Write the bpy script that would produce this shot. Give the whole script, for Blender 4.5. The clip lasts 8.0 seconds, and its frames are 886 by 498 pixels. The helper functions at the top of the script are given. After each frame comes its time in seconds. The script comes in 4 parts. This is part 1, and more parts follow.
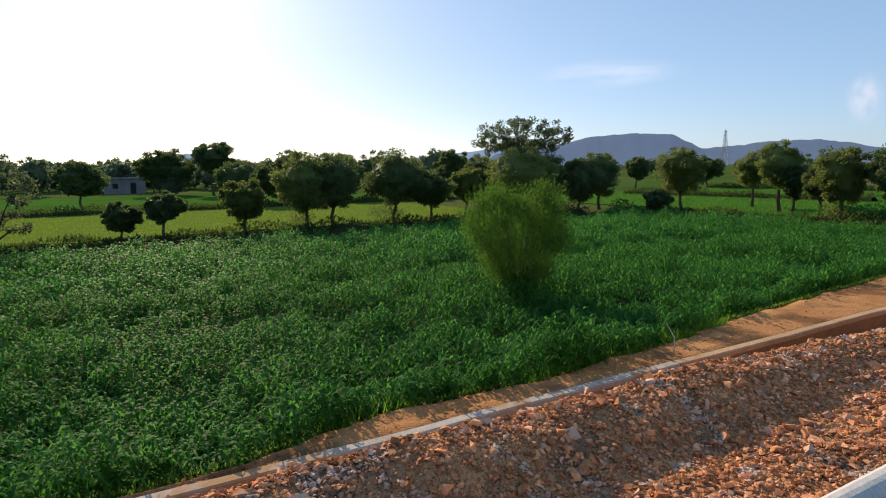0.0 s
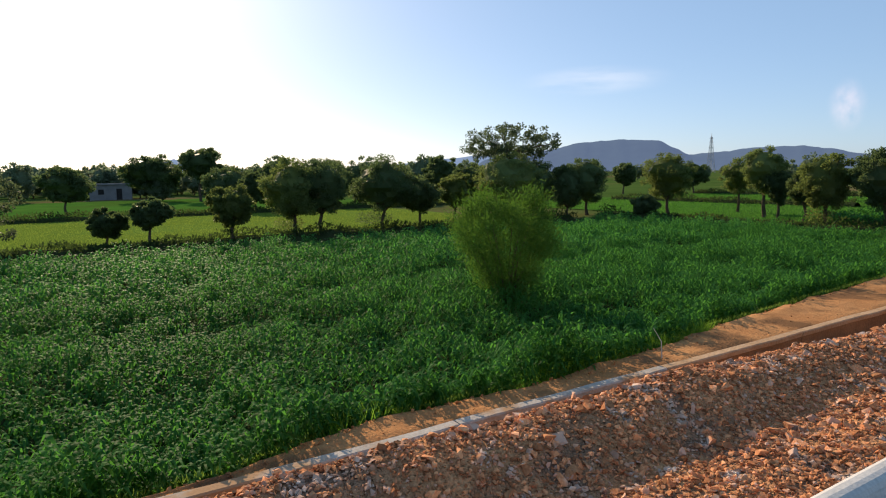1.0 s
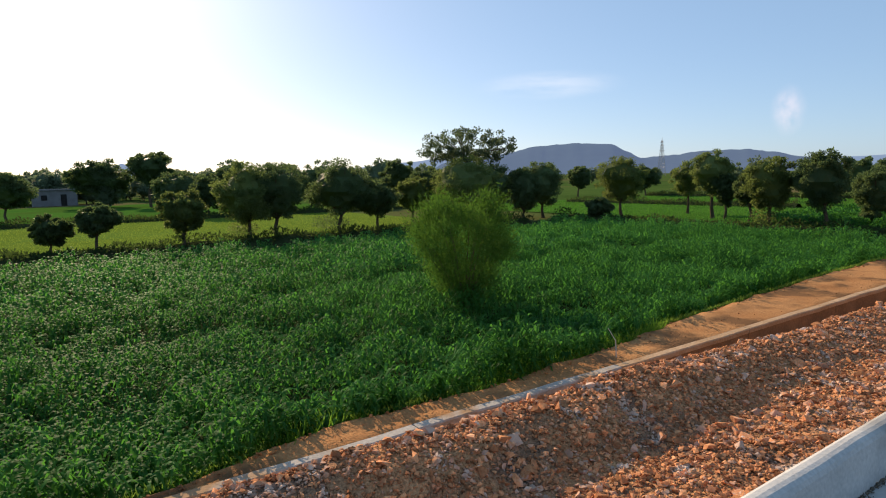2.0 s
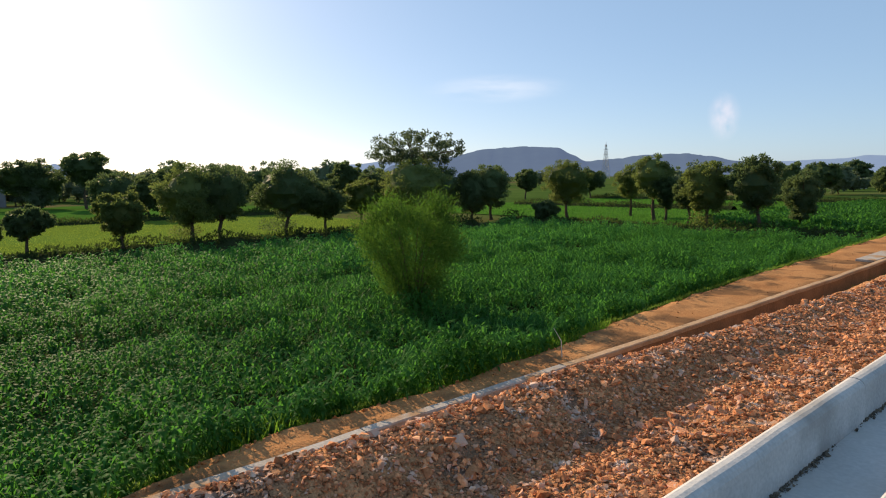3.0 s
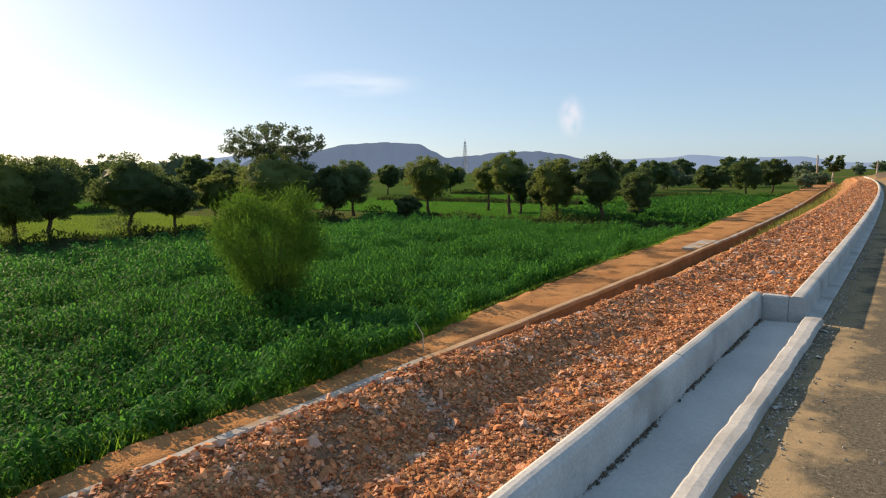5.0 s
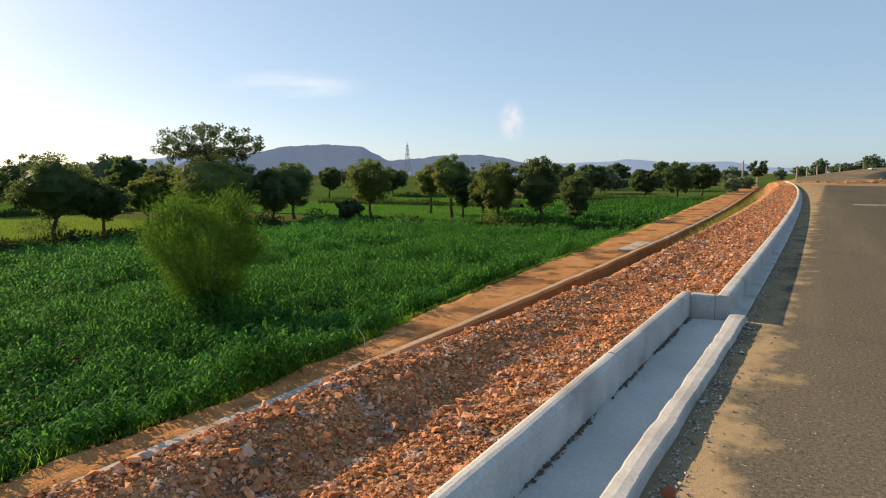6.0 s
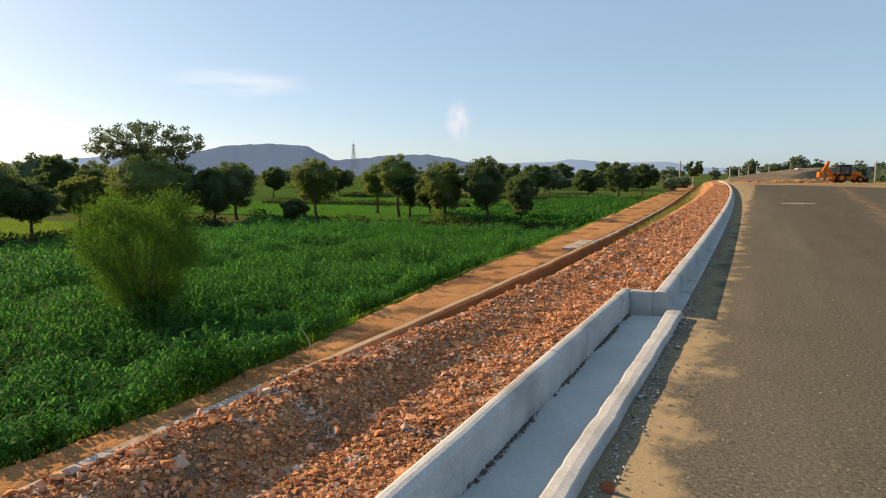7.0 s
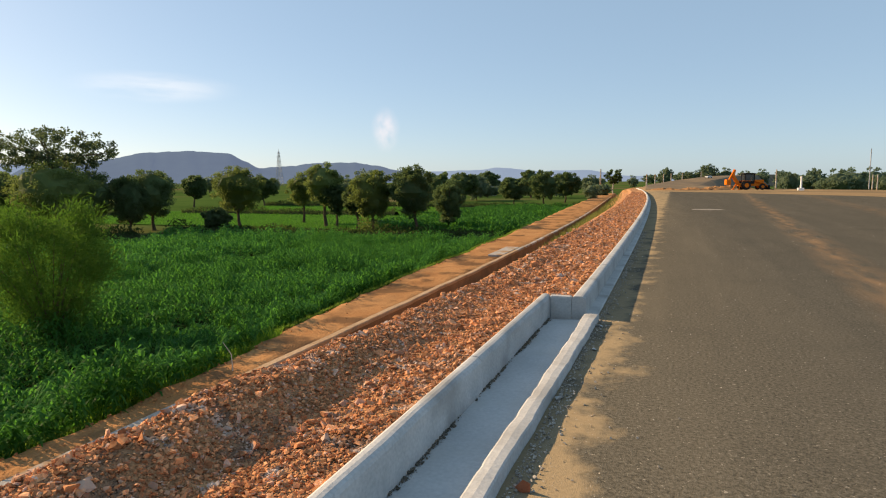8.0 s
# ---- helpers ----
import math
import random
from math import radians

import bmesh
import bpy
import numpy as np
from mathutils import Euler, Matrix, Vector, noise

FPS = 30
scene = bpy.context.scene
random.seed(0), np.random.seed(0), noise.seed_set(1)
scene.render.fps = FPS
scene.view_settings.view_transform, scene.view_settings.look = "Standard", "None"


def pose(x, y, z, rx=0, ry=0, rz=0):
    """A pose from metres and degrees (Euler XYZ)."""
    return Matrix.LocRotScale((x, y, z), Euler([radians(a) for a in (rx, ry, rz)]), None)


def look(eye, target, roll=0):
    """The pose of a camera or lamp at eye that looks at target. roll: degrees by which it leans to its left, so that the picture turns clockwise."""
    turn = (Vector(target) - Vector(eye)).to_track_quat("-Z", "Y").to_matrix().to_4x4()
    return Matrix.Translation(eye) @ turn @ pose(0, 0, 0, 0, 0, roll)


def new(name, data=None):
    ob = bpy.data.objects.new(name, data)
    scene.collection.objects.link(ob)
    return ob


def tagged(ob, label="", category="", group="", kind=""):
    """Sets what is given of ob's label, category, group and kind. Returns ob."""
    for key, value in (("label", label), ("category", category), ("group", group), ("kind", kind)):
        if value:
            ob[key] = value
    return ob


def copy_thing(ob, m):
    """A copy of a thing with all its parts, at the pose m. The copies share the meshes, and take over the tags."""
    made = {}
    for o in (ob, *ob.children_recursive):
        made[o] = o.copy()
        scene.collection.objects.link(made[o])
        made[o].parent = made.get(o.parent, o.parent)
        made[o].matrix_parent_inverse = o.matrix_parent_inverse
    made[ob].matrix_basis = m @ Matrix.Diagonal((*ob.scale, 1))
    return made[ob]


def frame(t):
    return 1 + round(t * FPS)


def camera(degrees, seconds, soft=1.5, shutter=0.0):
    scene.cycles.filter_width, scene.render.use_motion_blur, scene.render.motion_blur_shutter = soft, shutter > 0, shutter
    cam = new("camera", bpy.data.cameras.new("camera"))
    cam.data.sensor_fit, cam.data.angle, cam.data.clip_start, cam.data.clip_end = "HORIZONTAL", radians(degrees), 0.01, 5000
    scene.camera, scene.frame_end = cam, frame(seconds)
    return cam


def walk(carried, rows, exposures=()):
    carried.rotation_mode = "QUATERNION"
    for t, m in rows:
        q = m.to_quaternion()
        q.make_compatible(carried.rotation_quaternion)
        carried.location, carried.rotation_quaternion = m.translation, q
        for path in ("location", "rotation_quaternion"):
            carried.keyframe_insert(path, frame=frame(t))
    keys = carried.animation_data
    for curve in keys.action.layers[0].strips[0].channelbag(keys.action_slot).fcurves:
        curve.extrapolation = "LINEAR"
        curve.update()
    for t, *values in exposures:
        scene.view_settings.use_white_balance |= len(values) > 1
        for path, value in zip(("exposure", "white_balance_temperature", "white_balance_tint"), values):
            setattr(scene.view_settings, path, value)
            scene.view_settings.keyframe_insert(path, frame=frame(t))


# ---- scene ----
cam = camera(70.9, 8.0, soft=1.1)
PATH = [
    (0, (0.817, -0.162, 1.594), (-7.689, 4.931, 0.290), -0.84),
    (0.5, (0.816, -0.149, 1.590), (-7.621, 5.071, 0.334), -0.83),
    (1, (0.824, -0.153, 1.594), (-7.598, 5.101, 0.379), -0.83),
    (1.5, (0.822, -0.135, 1.587), (-7.447, 5.362, 0.399), -1.00),
    (3, (0.862, -0.122, 1.596), (-6.691, 6.331, 0.451), -0.79),
    (3.5, (0.864, -0.103, 1.593), (-6.379, 6.693, 0.424), -0.56),
    (4, (0.881, -0.092, 1.593), (-5.983, 7.085, 0.418), -0.52),
    (4.5, (0.883, -0.072, 1.588), (-5.524, 7.509, 0.369), -0.58),
    (6, (0.916, -0.037, 1.587), (-4.294, 8.414, 0.392), -0.22),
    (6.5, (0.933, -0.034, 1.588), (-3.951, 8.611, 0.400), -0.21),
    (7, (0.936, 0.000, 1.590), (-3.541, 8.860, 0.389), -0.20),
    (7.5, (0.980, -0.023, 1.599), (-2.974, 9.091, 0.459), -0.39),
    (8, (1.014, -0.021, 1.604), (-2.429, 9.305, 0.525), -0.29),
]
walk(cam, [(t, look(e, g, r)) for t, e, g, r in PATH], exposures=[(0, 0.42, 6700, 15), (4, 0.51, 7200, 15), (8, 0.6, 7800, 15)])

# ---- world, sun, exposure ----
SUN_AZ, SUN_EL = 84.0, 24.0          # degrees left of the road's direction, degrees up
world = bpy.data.worlds.new("sky")
scene.world = world
world.use_nodes = True
wn, wl = world.node_tree.nodes, world.node_tree.links
sky = wn.new("ShaderNodeTexSky")
sky.sky_type = "NISHITA"
sky.sun_disc = False
sky.sun_elevation = radians(SUN_EL)
sky.sun_rotation = radians(-SUN_AZ)
sky.air_density, sky.dust_density, sky.ozone_density = 0.75, 0.6, 2.4
hazed = wn.new("ShaderNodeMix")      # thin even haze over the clear sky
hazed.data_type = "RGBA"
hazed.inputs[0].default_value = 0.5
hazed.inputs[7].default_value = (2.5, 4.35, 6.4, 1)
wl.new(sky.outputs[0], hazed.inputs[6])
wl.new(hazed.outputs[2], wn["Background"].inputs[0])
wn["Background"].inputs[1].default_value = 0.1
sun = new("sun", bpy.data.lights.new("sun", "SUN"))
sun.data.energy, sun.data.angle, sun.data.color = 4.9, radians(0.9), (1.0, 0.8, 0.55)
sun_dir = Vector((-math.sin(radians(SUN_AZ)) * math.cos(radians(SUN_EL)), math.cos(radians(SUN_AZ)) * math.cos(radians(SUN_EL)), math.sin(radians(SUN_EL))))
sun.matrix_world = look((0, 0, 60), Vector((0, 0, 60)) - sun_dir)


# ---- materials ----
def mat(name, low, high, rough=0.85, scale=4.0, fine=40.0, bump=0.3, depth=0.01, third=None, third_scale=0.6, third_at=(0.5, 0.65), island=0.0, metal=0.0, spec=0.0):
    """Two colours mixed by coarse and fine noise, a third in patches, a bump from both, and a spread of value piece by piece."""
    m = bpy.data.materials.new(name)
    m.use_nodes = True
    n, l = m.node_tree.nodes, m.node_tree.links
    b = n["Principled BSDF"]
    b.inputs["Roughness"].default_value, b.inputs["Metallic"].default_value = rough, metal
    b.inputs["Specular IOR Level"].default_value = spec
    co = n.new("ShaderNodeTexCoord").outputs["Object"]

    def tex(sc, detail):
        t = n.new("ShaderNodeTexNoise")
        t.inputs["Scale"].default_value, t.inputs["Detail"].default_value = sc, detail
        l.new(co, t.inputs["Vector"])
        return t.outputs["Fac"]
    a, f = tex(scale, 6), tex(fine, 4)
    mx = n.new("ShaderNodeMath")
    mx.operation = "ADD"
    l.new(a, mx.inputs[0]), l.new(f, mx.inputs[1])
    ramp = n.new("ShaderNodeMapRange")
    ramp.inputs[1].default_value, ramp.inputs[2].default_value = 0.72, 1.28
    l.new(mx.outputs[0], ramp.inputs[0])

    def mix(fac, c1, c2):
        x = n.new("ShaderNodeMix")
        x.data_type = "RGBA"
        l.new(fac, x.inputs[0])
        for i, c in ((6, c1), (7, c2)):
            if isinstance(c, tuple):
                x.inputs[i].default_value = (*c, 1)
            else:
                l.new(c, x.inputs[i])
        return x.outputs[2]
    col = mix(ramp.outputs[0], low, high)
    if third:
        r3 = n.new("ShaderNodeMapRange")
        r3.inputs[1].default_value, r3.inputs[2].default_value = third_at
        l.new(tex(third_scale, 5), r3.inputs[0])
        col = mix(r3.outputs[0], col, third)
    if island:
        for src in (n.new("ShaderNodeNewGeometry").outputs["Random Per Island"], n.new("ShaderNodeObjectInfo").outputs["Random"]):
            v = n.new("ShaderNodeHueSaturation")
            r = n.new("ShaderNodeMapRange")
            r.inputs[3].default_value, r.inputs[4].default_value = 1 - island, 1 + island
            l.new(src, r.inputs[0]), l.new(r.outputs[0], v.inputs["Value"]), l.new(col, v.inputs["Color"])
            col = v.outputs[0]
    l.new(col, b.inputs["Base Color"])
    if bump:
        bp = n.new("ShaderNodeBump")
        bp.inputs["Strength"].default_value, bp.inputs["Distance"].default_value = bump, depth
        l.new(mx.outputs[0], bp.inputs["Height"])
        l.new(bp.outputs[0], b.inputs["Normal"])
    return m


def leaf_mat(name, low, high, through_col, rough=0.5, spread=0.35, clump=0.8, share=0.48, spec=0.02):
    """Leaves: glossy front, light let through, tint leaf by leaf and clump by clump."""
    m = mat(name, low, high, rough, clump, clump * 6, 0, island=spread, spec=spec)
    n, l = m.node_tree.nodes, m.node_tree.links
    tr = n.new("ShaderNodeBsdfTranslucent")
    tr.inputs[0].default_value = (*through_col, 1)
    ms = n.new("ShaderNodeMixShader")
    ms.inputs[0].default_value = share
    l.new(n["Principled BSDF"].outputs[0], ms.inputs[1]), l.new(tr.outputs[0], ms.inputs[2])
    l.new(ms.outputs[0], n["Material Output"].inputs[0])
    return m


M_GROUND = mat("meadow_ground", (0.035, 0.075, 0.018), (0.07, 0.12, 0.03), 0.95, 0.05, 1.5, 0.4, 0.05, third=(0.12, 0.1, 0.05), third_scale=0.02)
M_FIELDSOIL = mat("field_soil", (0.025, 0.04, 0.014), (0.045, 0.055, 0.025), 0.95, 1.2, 14, 0.6, 0.04)
M_PALE = mat("pale_field", (0.085, 0.145, 0.02), (0.125, 0.185, 0.03), 0.95, 0.5, 9, 0.5, 0.04, third=(0.1, 0.17, 0.03), third_scale=0.12)
M_BRIGHT = mat("bright_field", (0.035, 0.11, 0.018), (0.06, 0.15, 0.024), 0.95, 0.3, 6, 0.5, 0.05, third=(0.05, 0.11, 0.02), third_scale=0.08)
M_SOIL = mat("orange_soil", (0.33, 0.157, 0.068), (0.49, 0.262, 0.118), 0.95, 0.9, 24, 0.8, 0.03, third=(0.19, 0.105, 0.055), third_scale=0.8, third_at=(0.52, 0.6))
M_RUBBLE = mat("rubble_bed", (0.38, 0.175, 0.085), (0.63, 0.335, 0.17), 0.95, 6, 60, 1.0, 0.03, third=(0.22, 0.14, 0.1), third_scale=2.2)
rb = M_RUBBLE.node_tree
vor = rb.nodes.new("ShaderNodeTexVoronoi")
vor.inputs["Scale"].default_value = 38
rb.links.new(rb.nodes["Texture Coordinate"].outputs["Object"], vor.inputs["Vector"])
vb = rb.nodes.new("ShaderNodeBump")
vb.inputs["Strength"].default_value, vb.inputs["Distance"].default_value, vb.invert = 1.0, 0.02, True
rb.links.new(vor.outputs["Distance"], vb.inputs["Height"])
rb.links.new(rb.nodes["Bump"].outputs[0], vb.inputs["Normal"])
rb.links.new(vb.outputs[0], rb.nodes["Principled BSDF"].inputs["Normal"])
M_STONE = mat("broken_stone", (0.46, 0.175, 0.082), (0.9, 0.44, 0.215), 0.9, 8, 55, 0.5, 0.006, third=(0.6, 0.5, 0.43), third_scale=5.0, third_at=(0.56, 0.68), island=0.5)
sn = M_STONE.node_tree
pick = sn.nodes.new("ShaderNodeMapRange")
pick.inputs[1].default_value, pick.inputs[2].default_value = 0.82, 1.1
hue = sn.nodes.new("ShaderNodeMix")
hue.data_type = "RGBA"
hue.inputs[7].default_value = (0.6, 0.45, 0.37, 1)
wn2 = sn.nodes.new("ShaderNodeTexWhiteNoise")
wn2.noise_dimensions = "1D"
sn.links.new(sn.nodes["Geometry"].outputs["Random Per Island"], wn2.inputs["W"])
sn.links.new(wn2.outputs["Value"], pick.inputs[0])
sb = sn.nodes["Principled BSDF"].inputs["Base Color"]
sn.links.new(sb.links[0].from_socket, hue.inputs[6])
sn.links.new(pick.outputs[0], hue.inputs[0])
sn.links.new(hue.outputs[2], sb)
M_CONCRETE = mat("cast_concrete", (0.37, 0.375, 0.37), (0.51, 0.51, 0.495), 0.88, 3.0, 45, 0.5, 0.006, third=(0.29, 0.285, 0.27), third_scale=1.8, third_at=(0.52, 0.72), island=0.05)
M_SCREED = mat("smooth_cement_floor", (0.4, 0.41, 0.41), (0.5, 0.51, 0.505), 0.8, 1.6, 40, 0.2, 0.003, third=(0.42, 0.42, 0.4), third_scale=1.1, third_at=(0.54, 0.72))
M_DIRT = mat("damp_grit", (0.1, 0.09, 0.075), (0.2, 0.17, 0.13), 0.95, 9, 70, 0.8, 0.01, island=0.2)
M_COPING = mat("weathered_concrete", (0.3, 0.28, 0.25), (0.46, 0.43, 0.39), 0.9, 2, 28, 0.6, 0.01, third=(0.34, 0.22, 0.13), third_scale=1.3, third_at=(0.48, 0.6), island=0.08)
M_SOILED = mat("soil_covered_concrete", (0.36, 0.23, 0.13), (0.5, 0.36, 0.24), 0.95, 1.6, 22, 0.6, 0.02)
M_PLASTER = mat("grey_plaster", (0.16, 0.16, 0.165), (0.24, 0.24, 0.245), 0.9, 1.2, 14, 0.3, 0.01)
M_WALLFACE = mat("stained_wall_face", (0.2, 0.12, 0.07), (0.34, 0.2, 0.11), 0.95, 1.4, 20, 0.6, 0.02)


def road_surface():
    """Asphalt with long wheel streaks, and sand that lies thick along the kerb side and thins out in ragged patches."""
    m = mat("dusty_asphalt", (0.045, 0.042, 0.034), (0.155, 0.143, 0.115), 0.85, 38.0, 120, 0.7, 0.008)
    n, l = m.node_tree.nodes, m.node_tree.links
    b = n["Principled BSDF"]
    col = b.inputs["Base Color"].links[0].from_socket
    co = n.new("ShaderNodeTexCoord").outputs["Object"]

    def field(sx, sy, sc, lo, hi, detail=6):
        mp = n.new("ShaderNodeMapping")
        mp.inputs["Scale"].default_value = (sx, sy, 1)
        t, r = n.new("ShaderNodeTexNoise"), n.new("ShaderNodeMapRange")
        t.inputs["Scale"].default_value, t.inputs["Detail"].default_value = sc, detail
        t.inputs["Roughness"].default_value = 0.62
        r.inputs[1].default_value, r.inputs[2].default_value = lo, hi
        l.new(co, mp.inputs[0]), l.new(mp.outputs[0], t.inputs["Vector"]), l.new(t.outputs["Fac"], r.inputs[0])
        return r.outputs[0]

    def calc(op, a, b2):
        q = n.new("ShaderNodeMath")
        q.operation, q.use_clamp = op, True
        for k, v in enumerate((a, b2)):
            if isinstance(v, float):
                q.inputs[k].default_value = v
            else:
                l.new(v, q.inputs[k])
        return q.outputs[0]

    def over(fac, under, colour):
        x = n.new("ShaderNodeMix")
        x.data_type = "RGBA"
        x.inputs[7].default_value = (*colour, 1)
        l.new(fac, x.inputs[0]), l.new(under, x.inputs[6])
        return x.outputs[2]
    sep = n.new("ShaderNodeSeparateXYZ")
    l.new(co, sep.inputs[0])
    edge = n.new("ShaderNodeMapRange")
    edge.inputs[1].default_value, edge.inputs[2].default_value, edge.inputs[3].default_value, edge.inputs[4].default_value = 0.3, 1.0, 1.0, 0.0
    l.new(sep.outputs[0], edge.inputs[0])
    col = over(calc("MULTIPLY", field(1, 0.07, 1.3, 0.45, 0.75), 0.3), col, (0.17, 0.15, 0.115))
    col = over(calc("MULTIPLY", field(1, 1, 0.8, 0.5, 0.72), 0.3), col, (0.06, 0.058, 0.05))
    # orange soil dragged along by lorries in two bands that bear off across the road
    for x_at, turn, half, amount in ((3.2, 0.07, 0.6, 0.55), (7.5, 0.09, 0.9, 0.3)):
        lane = n.new("ShaderNodeMath")
        lane.operation = "MULTIPLY_ADD"
        l.new(sep.outputs[1], lane.inputs[0])
        lane.inputs[1].default_value, lane.inputs[2].default_value = turn, x_at
        off = n.new("ShaderNodeMath")
        off.operation = "SUBTRACT"
        l.new(sep.outputs[0], off.inputs[0]), l.new(lane.outputs[0], off.inputs[1])
        away = n.new("ShaderNodeMath")
        away.operation = "ABSOLUTE"
        l.new(off.outputs[0], away.inputs[0])
        near = n.new("ShaderNodeMapRange")
        near.inputs[1].default_value, near.inputs[2].default_value, near.inputs[3].default_value, near.inputs[4].default_value = 0.0, half, 1.0, 0.0
        l.new(away.outputs[0], near.inputs[0])
        reach = n.new("ShaderNodeMapRange")
        reach.inputs[1].default_value, reach.inputs[2].default_value = 5.0, 9.0
        l.new(sep.outputs[1], reach.inputs[0])
        col = over(calc("MULTIPLY", calc("MULTIPLY", near.outputs[0], reach.outputs[0]), calc("MULTIPLY", field(1.6, 0.35, 1.6, 0.4, 0.66, 8), amount)), col, (0.36, 0.21, 0.11))
    drift = calc("MULTIPLY", calc("ADD", calc("MULTIPLY", field(1.0, 0.8, 1.5, 0.36, 0.64, 3), 0.72), calc("MULTIPLY", field(1, 1, 9.0, 0.3, 0.7, 6), 0.3)), 1.0)
    sand = calc("MULTIPLY", calc("SUBTRACT", calc("MULTIPLY", edge.outputs[0], 1.15), drift), 2.2)
    col = over(calc("MULTIPLY", sand, 0.68), col, (0.35, 0.265, 0.16))
    col = over(calc("MULTIPLY", field(1, 1, 30, 0.66, 0.7, 2), 0.6), col, (0.34, 0.31, 0.26))
    l.new(col, b.inputs["Base Color"])
    return m


M_ROAD = road_surface()
M_SAND = mat("loose_sand", (0.22, 0.15, 0.085), (0.36, 0.25, 0.14), 0.95, 0.25, 12, 0.5, 0.03, third=(0.16, 0.12, 0.08), third_scale=0.09, third_at=(0.5, 0.62))
M_FARROAD = mat("graded_earth", (0.13, 0.105, 0.08), (0.2, 0.165, 0.125), 0.95, 0.2, 6, 0.4, 0.03, third=(0.26, 0.19, 0.12), third_scale=0.05)
M_GRIT = mat("grey_gravel", (0.2, 0.18, 0.155), (0.4, 0.36, 0.31), 0.9, 9, 70, 0.5, 0.006, island=0.35)
M_BARK = mat("bark", (0.06, 0.045, 0.03), (0.13, 0.1, 0.07), 0.95, 5, 30, 0.8, 0.02)
M_PALEBARK = mat("pale_bark", (0.4, 0.36, 0.3), (0.55, 0.5, 0.44), 0.9, 4, 20, 0.4, 0.02)
M_CROP = leaf_mat("crop_leaf", (0.024, 0.105, 0.034), (0.06, 0.195, 0.046), (0.1, 0.33, 0.042), 0.44, 0.42, 0.35, 0.46, 0.005)
M_GRASS = leaf_mat("grass_blade", (0.06, 0.13, 0.025), (0.11, 0.19, 0.04), (0.2, 0.34, 0.05), 0.5, 0.3, 1.0)
M_DRYGRASS = leaf_mat("olive_grass_blade", (0.1, 0.125, 0.04), (0.17, 0.18, 0.06), (0.2, 0.22, 0.06), 0.6, 0.3, 1.0)
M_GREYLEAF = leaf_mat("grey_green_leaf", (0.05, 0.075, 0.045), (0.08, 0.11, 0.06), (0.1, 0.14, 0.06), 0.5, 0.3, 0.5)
M_WEED = leaf_mat("dark_weed_leaf", (0.03, 0.055, 0.02), (0.055, 0.085, 0.03), (0.06, 0.1, 0.025), 0.6, 0.35, 1.0)
M_EDGEGRASS = leaf_mat("fresh_grass_blade", (0.07, 0.17, 0.02), (0.12, 0.25, 0.03), (0.2, 0.42, 0.04), 0.45, 0.3, 1.0)
M_YOUNG = leaf_mat("young_crop_leaf", (0.03, 0.11, 0.02), (0.052, 0.155, 0.028), (0.08, 0.24, 0.03), 0.5, 0.25, 0.3)
M_STRAW = leaf_mat("pale_grass_blade", (0.09, 0.145, 0.022), (0.135, 0.195, 0.035), (0.2, 0.29, 0.045), 0.6, 0.25, 0.5)
M_LEAF = leaf_mat("tree_leaf", (0.055, 0.09, 0.046), (0.09, 0.13, 0.058), (0.12, 0.18, 0.06), 0.5, 0.3, 0.5)
M_LEAFWARM = leaf_mat("warm_tree_leaf", (0.075, 0.11, 0.045), (0.125, 0.16, 0.055), (0.18, 0.24, 0.06), 0.5, 0.3, 0.5)
M_FEATHER = leaf_mat("feathery_leaf", (0.045, 0.105, 0.02), (0.08, 0.165, 0.03), (0.12, 0.27, 0.035), 0.7, 0.35, 0.8, 0.35)
# Haze on the distant crowns is put into this paler, greyer leaf colour.
M_FARLEAF = leaf_mat("haze_paled_far_leaf", (0.11, 0.155, 0.1), (0.15, 0.2, 0.125), (0.17, 0.23, 0.12), 0.6, 0.25, 0.2)
M_STEEL = mat("galvanised_steel", (0.3, 0.3, 0.31), (0.42, 0.42, 0.43), 0.5, 2, 20, 0, metal=0.6)
M_WHITE = mat("white_paint", (0.7, 0.7, 0.68), (0.8, 0.8, 0.78), 0.6, 2, 20, 0.05)
M_ORANGE = mat("orange_machine_paint", (0.62, 0.14, 0.018), (0.74, 0.2, 0.025), 0.45, 2, 25, 0.05, third=(0.4, 0.2, 0.08), third_scale=2.0, third_at=(0.6, 0.8))
M_BLACK = mat("black_rubber", (0.02, 0.02, 0.02), (0.045, 0.042, 0.04), 0.85, 6, 40, 0.2)
M_REDWALL = mat("painted_shed_wall", (0.62, 0.62, 0.6), (0.75, 0.74, 0.72), 0.8, 2, 18, 0.1)
M_ROCK = mat("brick_red_rock", (0.3, 0.09, 0.05), (0.45, 0.16, 0.08), 0.9, 30, 120, 0.6, 0.004)
M_GLASS = bpy.data.materials.new("tinted_glass")
M_GLASS.use_nodes = True
M_GLASS.node_tree.nodes["Principled BSDF"].inputs["Base Color"].default_value = (0.03, 0.035, 0.04, 1)
M_GLASS.node_tree.nodes["Principled BSDF"].inputs["Roughness"].default_value = 0.08


def haze_glow_mat(name, col, strength):
    """The distance: far hills, their kilometres of bright air put in as blue emission."""
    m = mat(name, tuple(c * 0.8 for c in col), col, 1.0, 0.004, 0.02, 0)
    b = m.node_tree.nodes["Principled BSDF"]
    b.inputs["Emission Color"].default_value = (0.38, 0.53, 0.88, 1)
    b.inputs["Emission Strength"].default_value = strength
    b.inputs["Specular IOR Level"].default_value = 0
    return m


# The farther ridge gets more haze: paler base colour, stronger glow.
M_HILL = haze_glow_mat("hazy_hill", (0.03, 0.05, 0.055), 0.2)
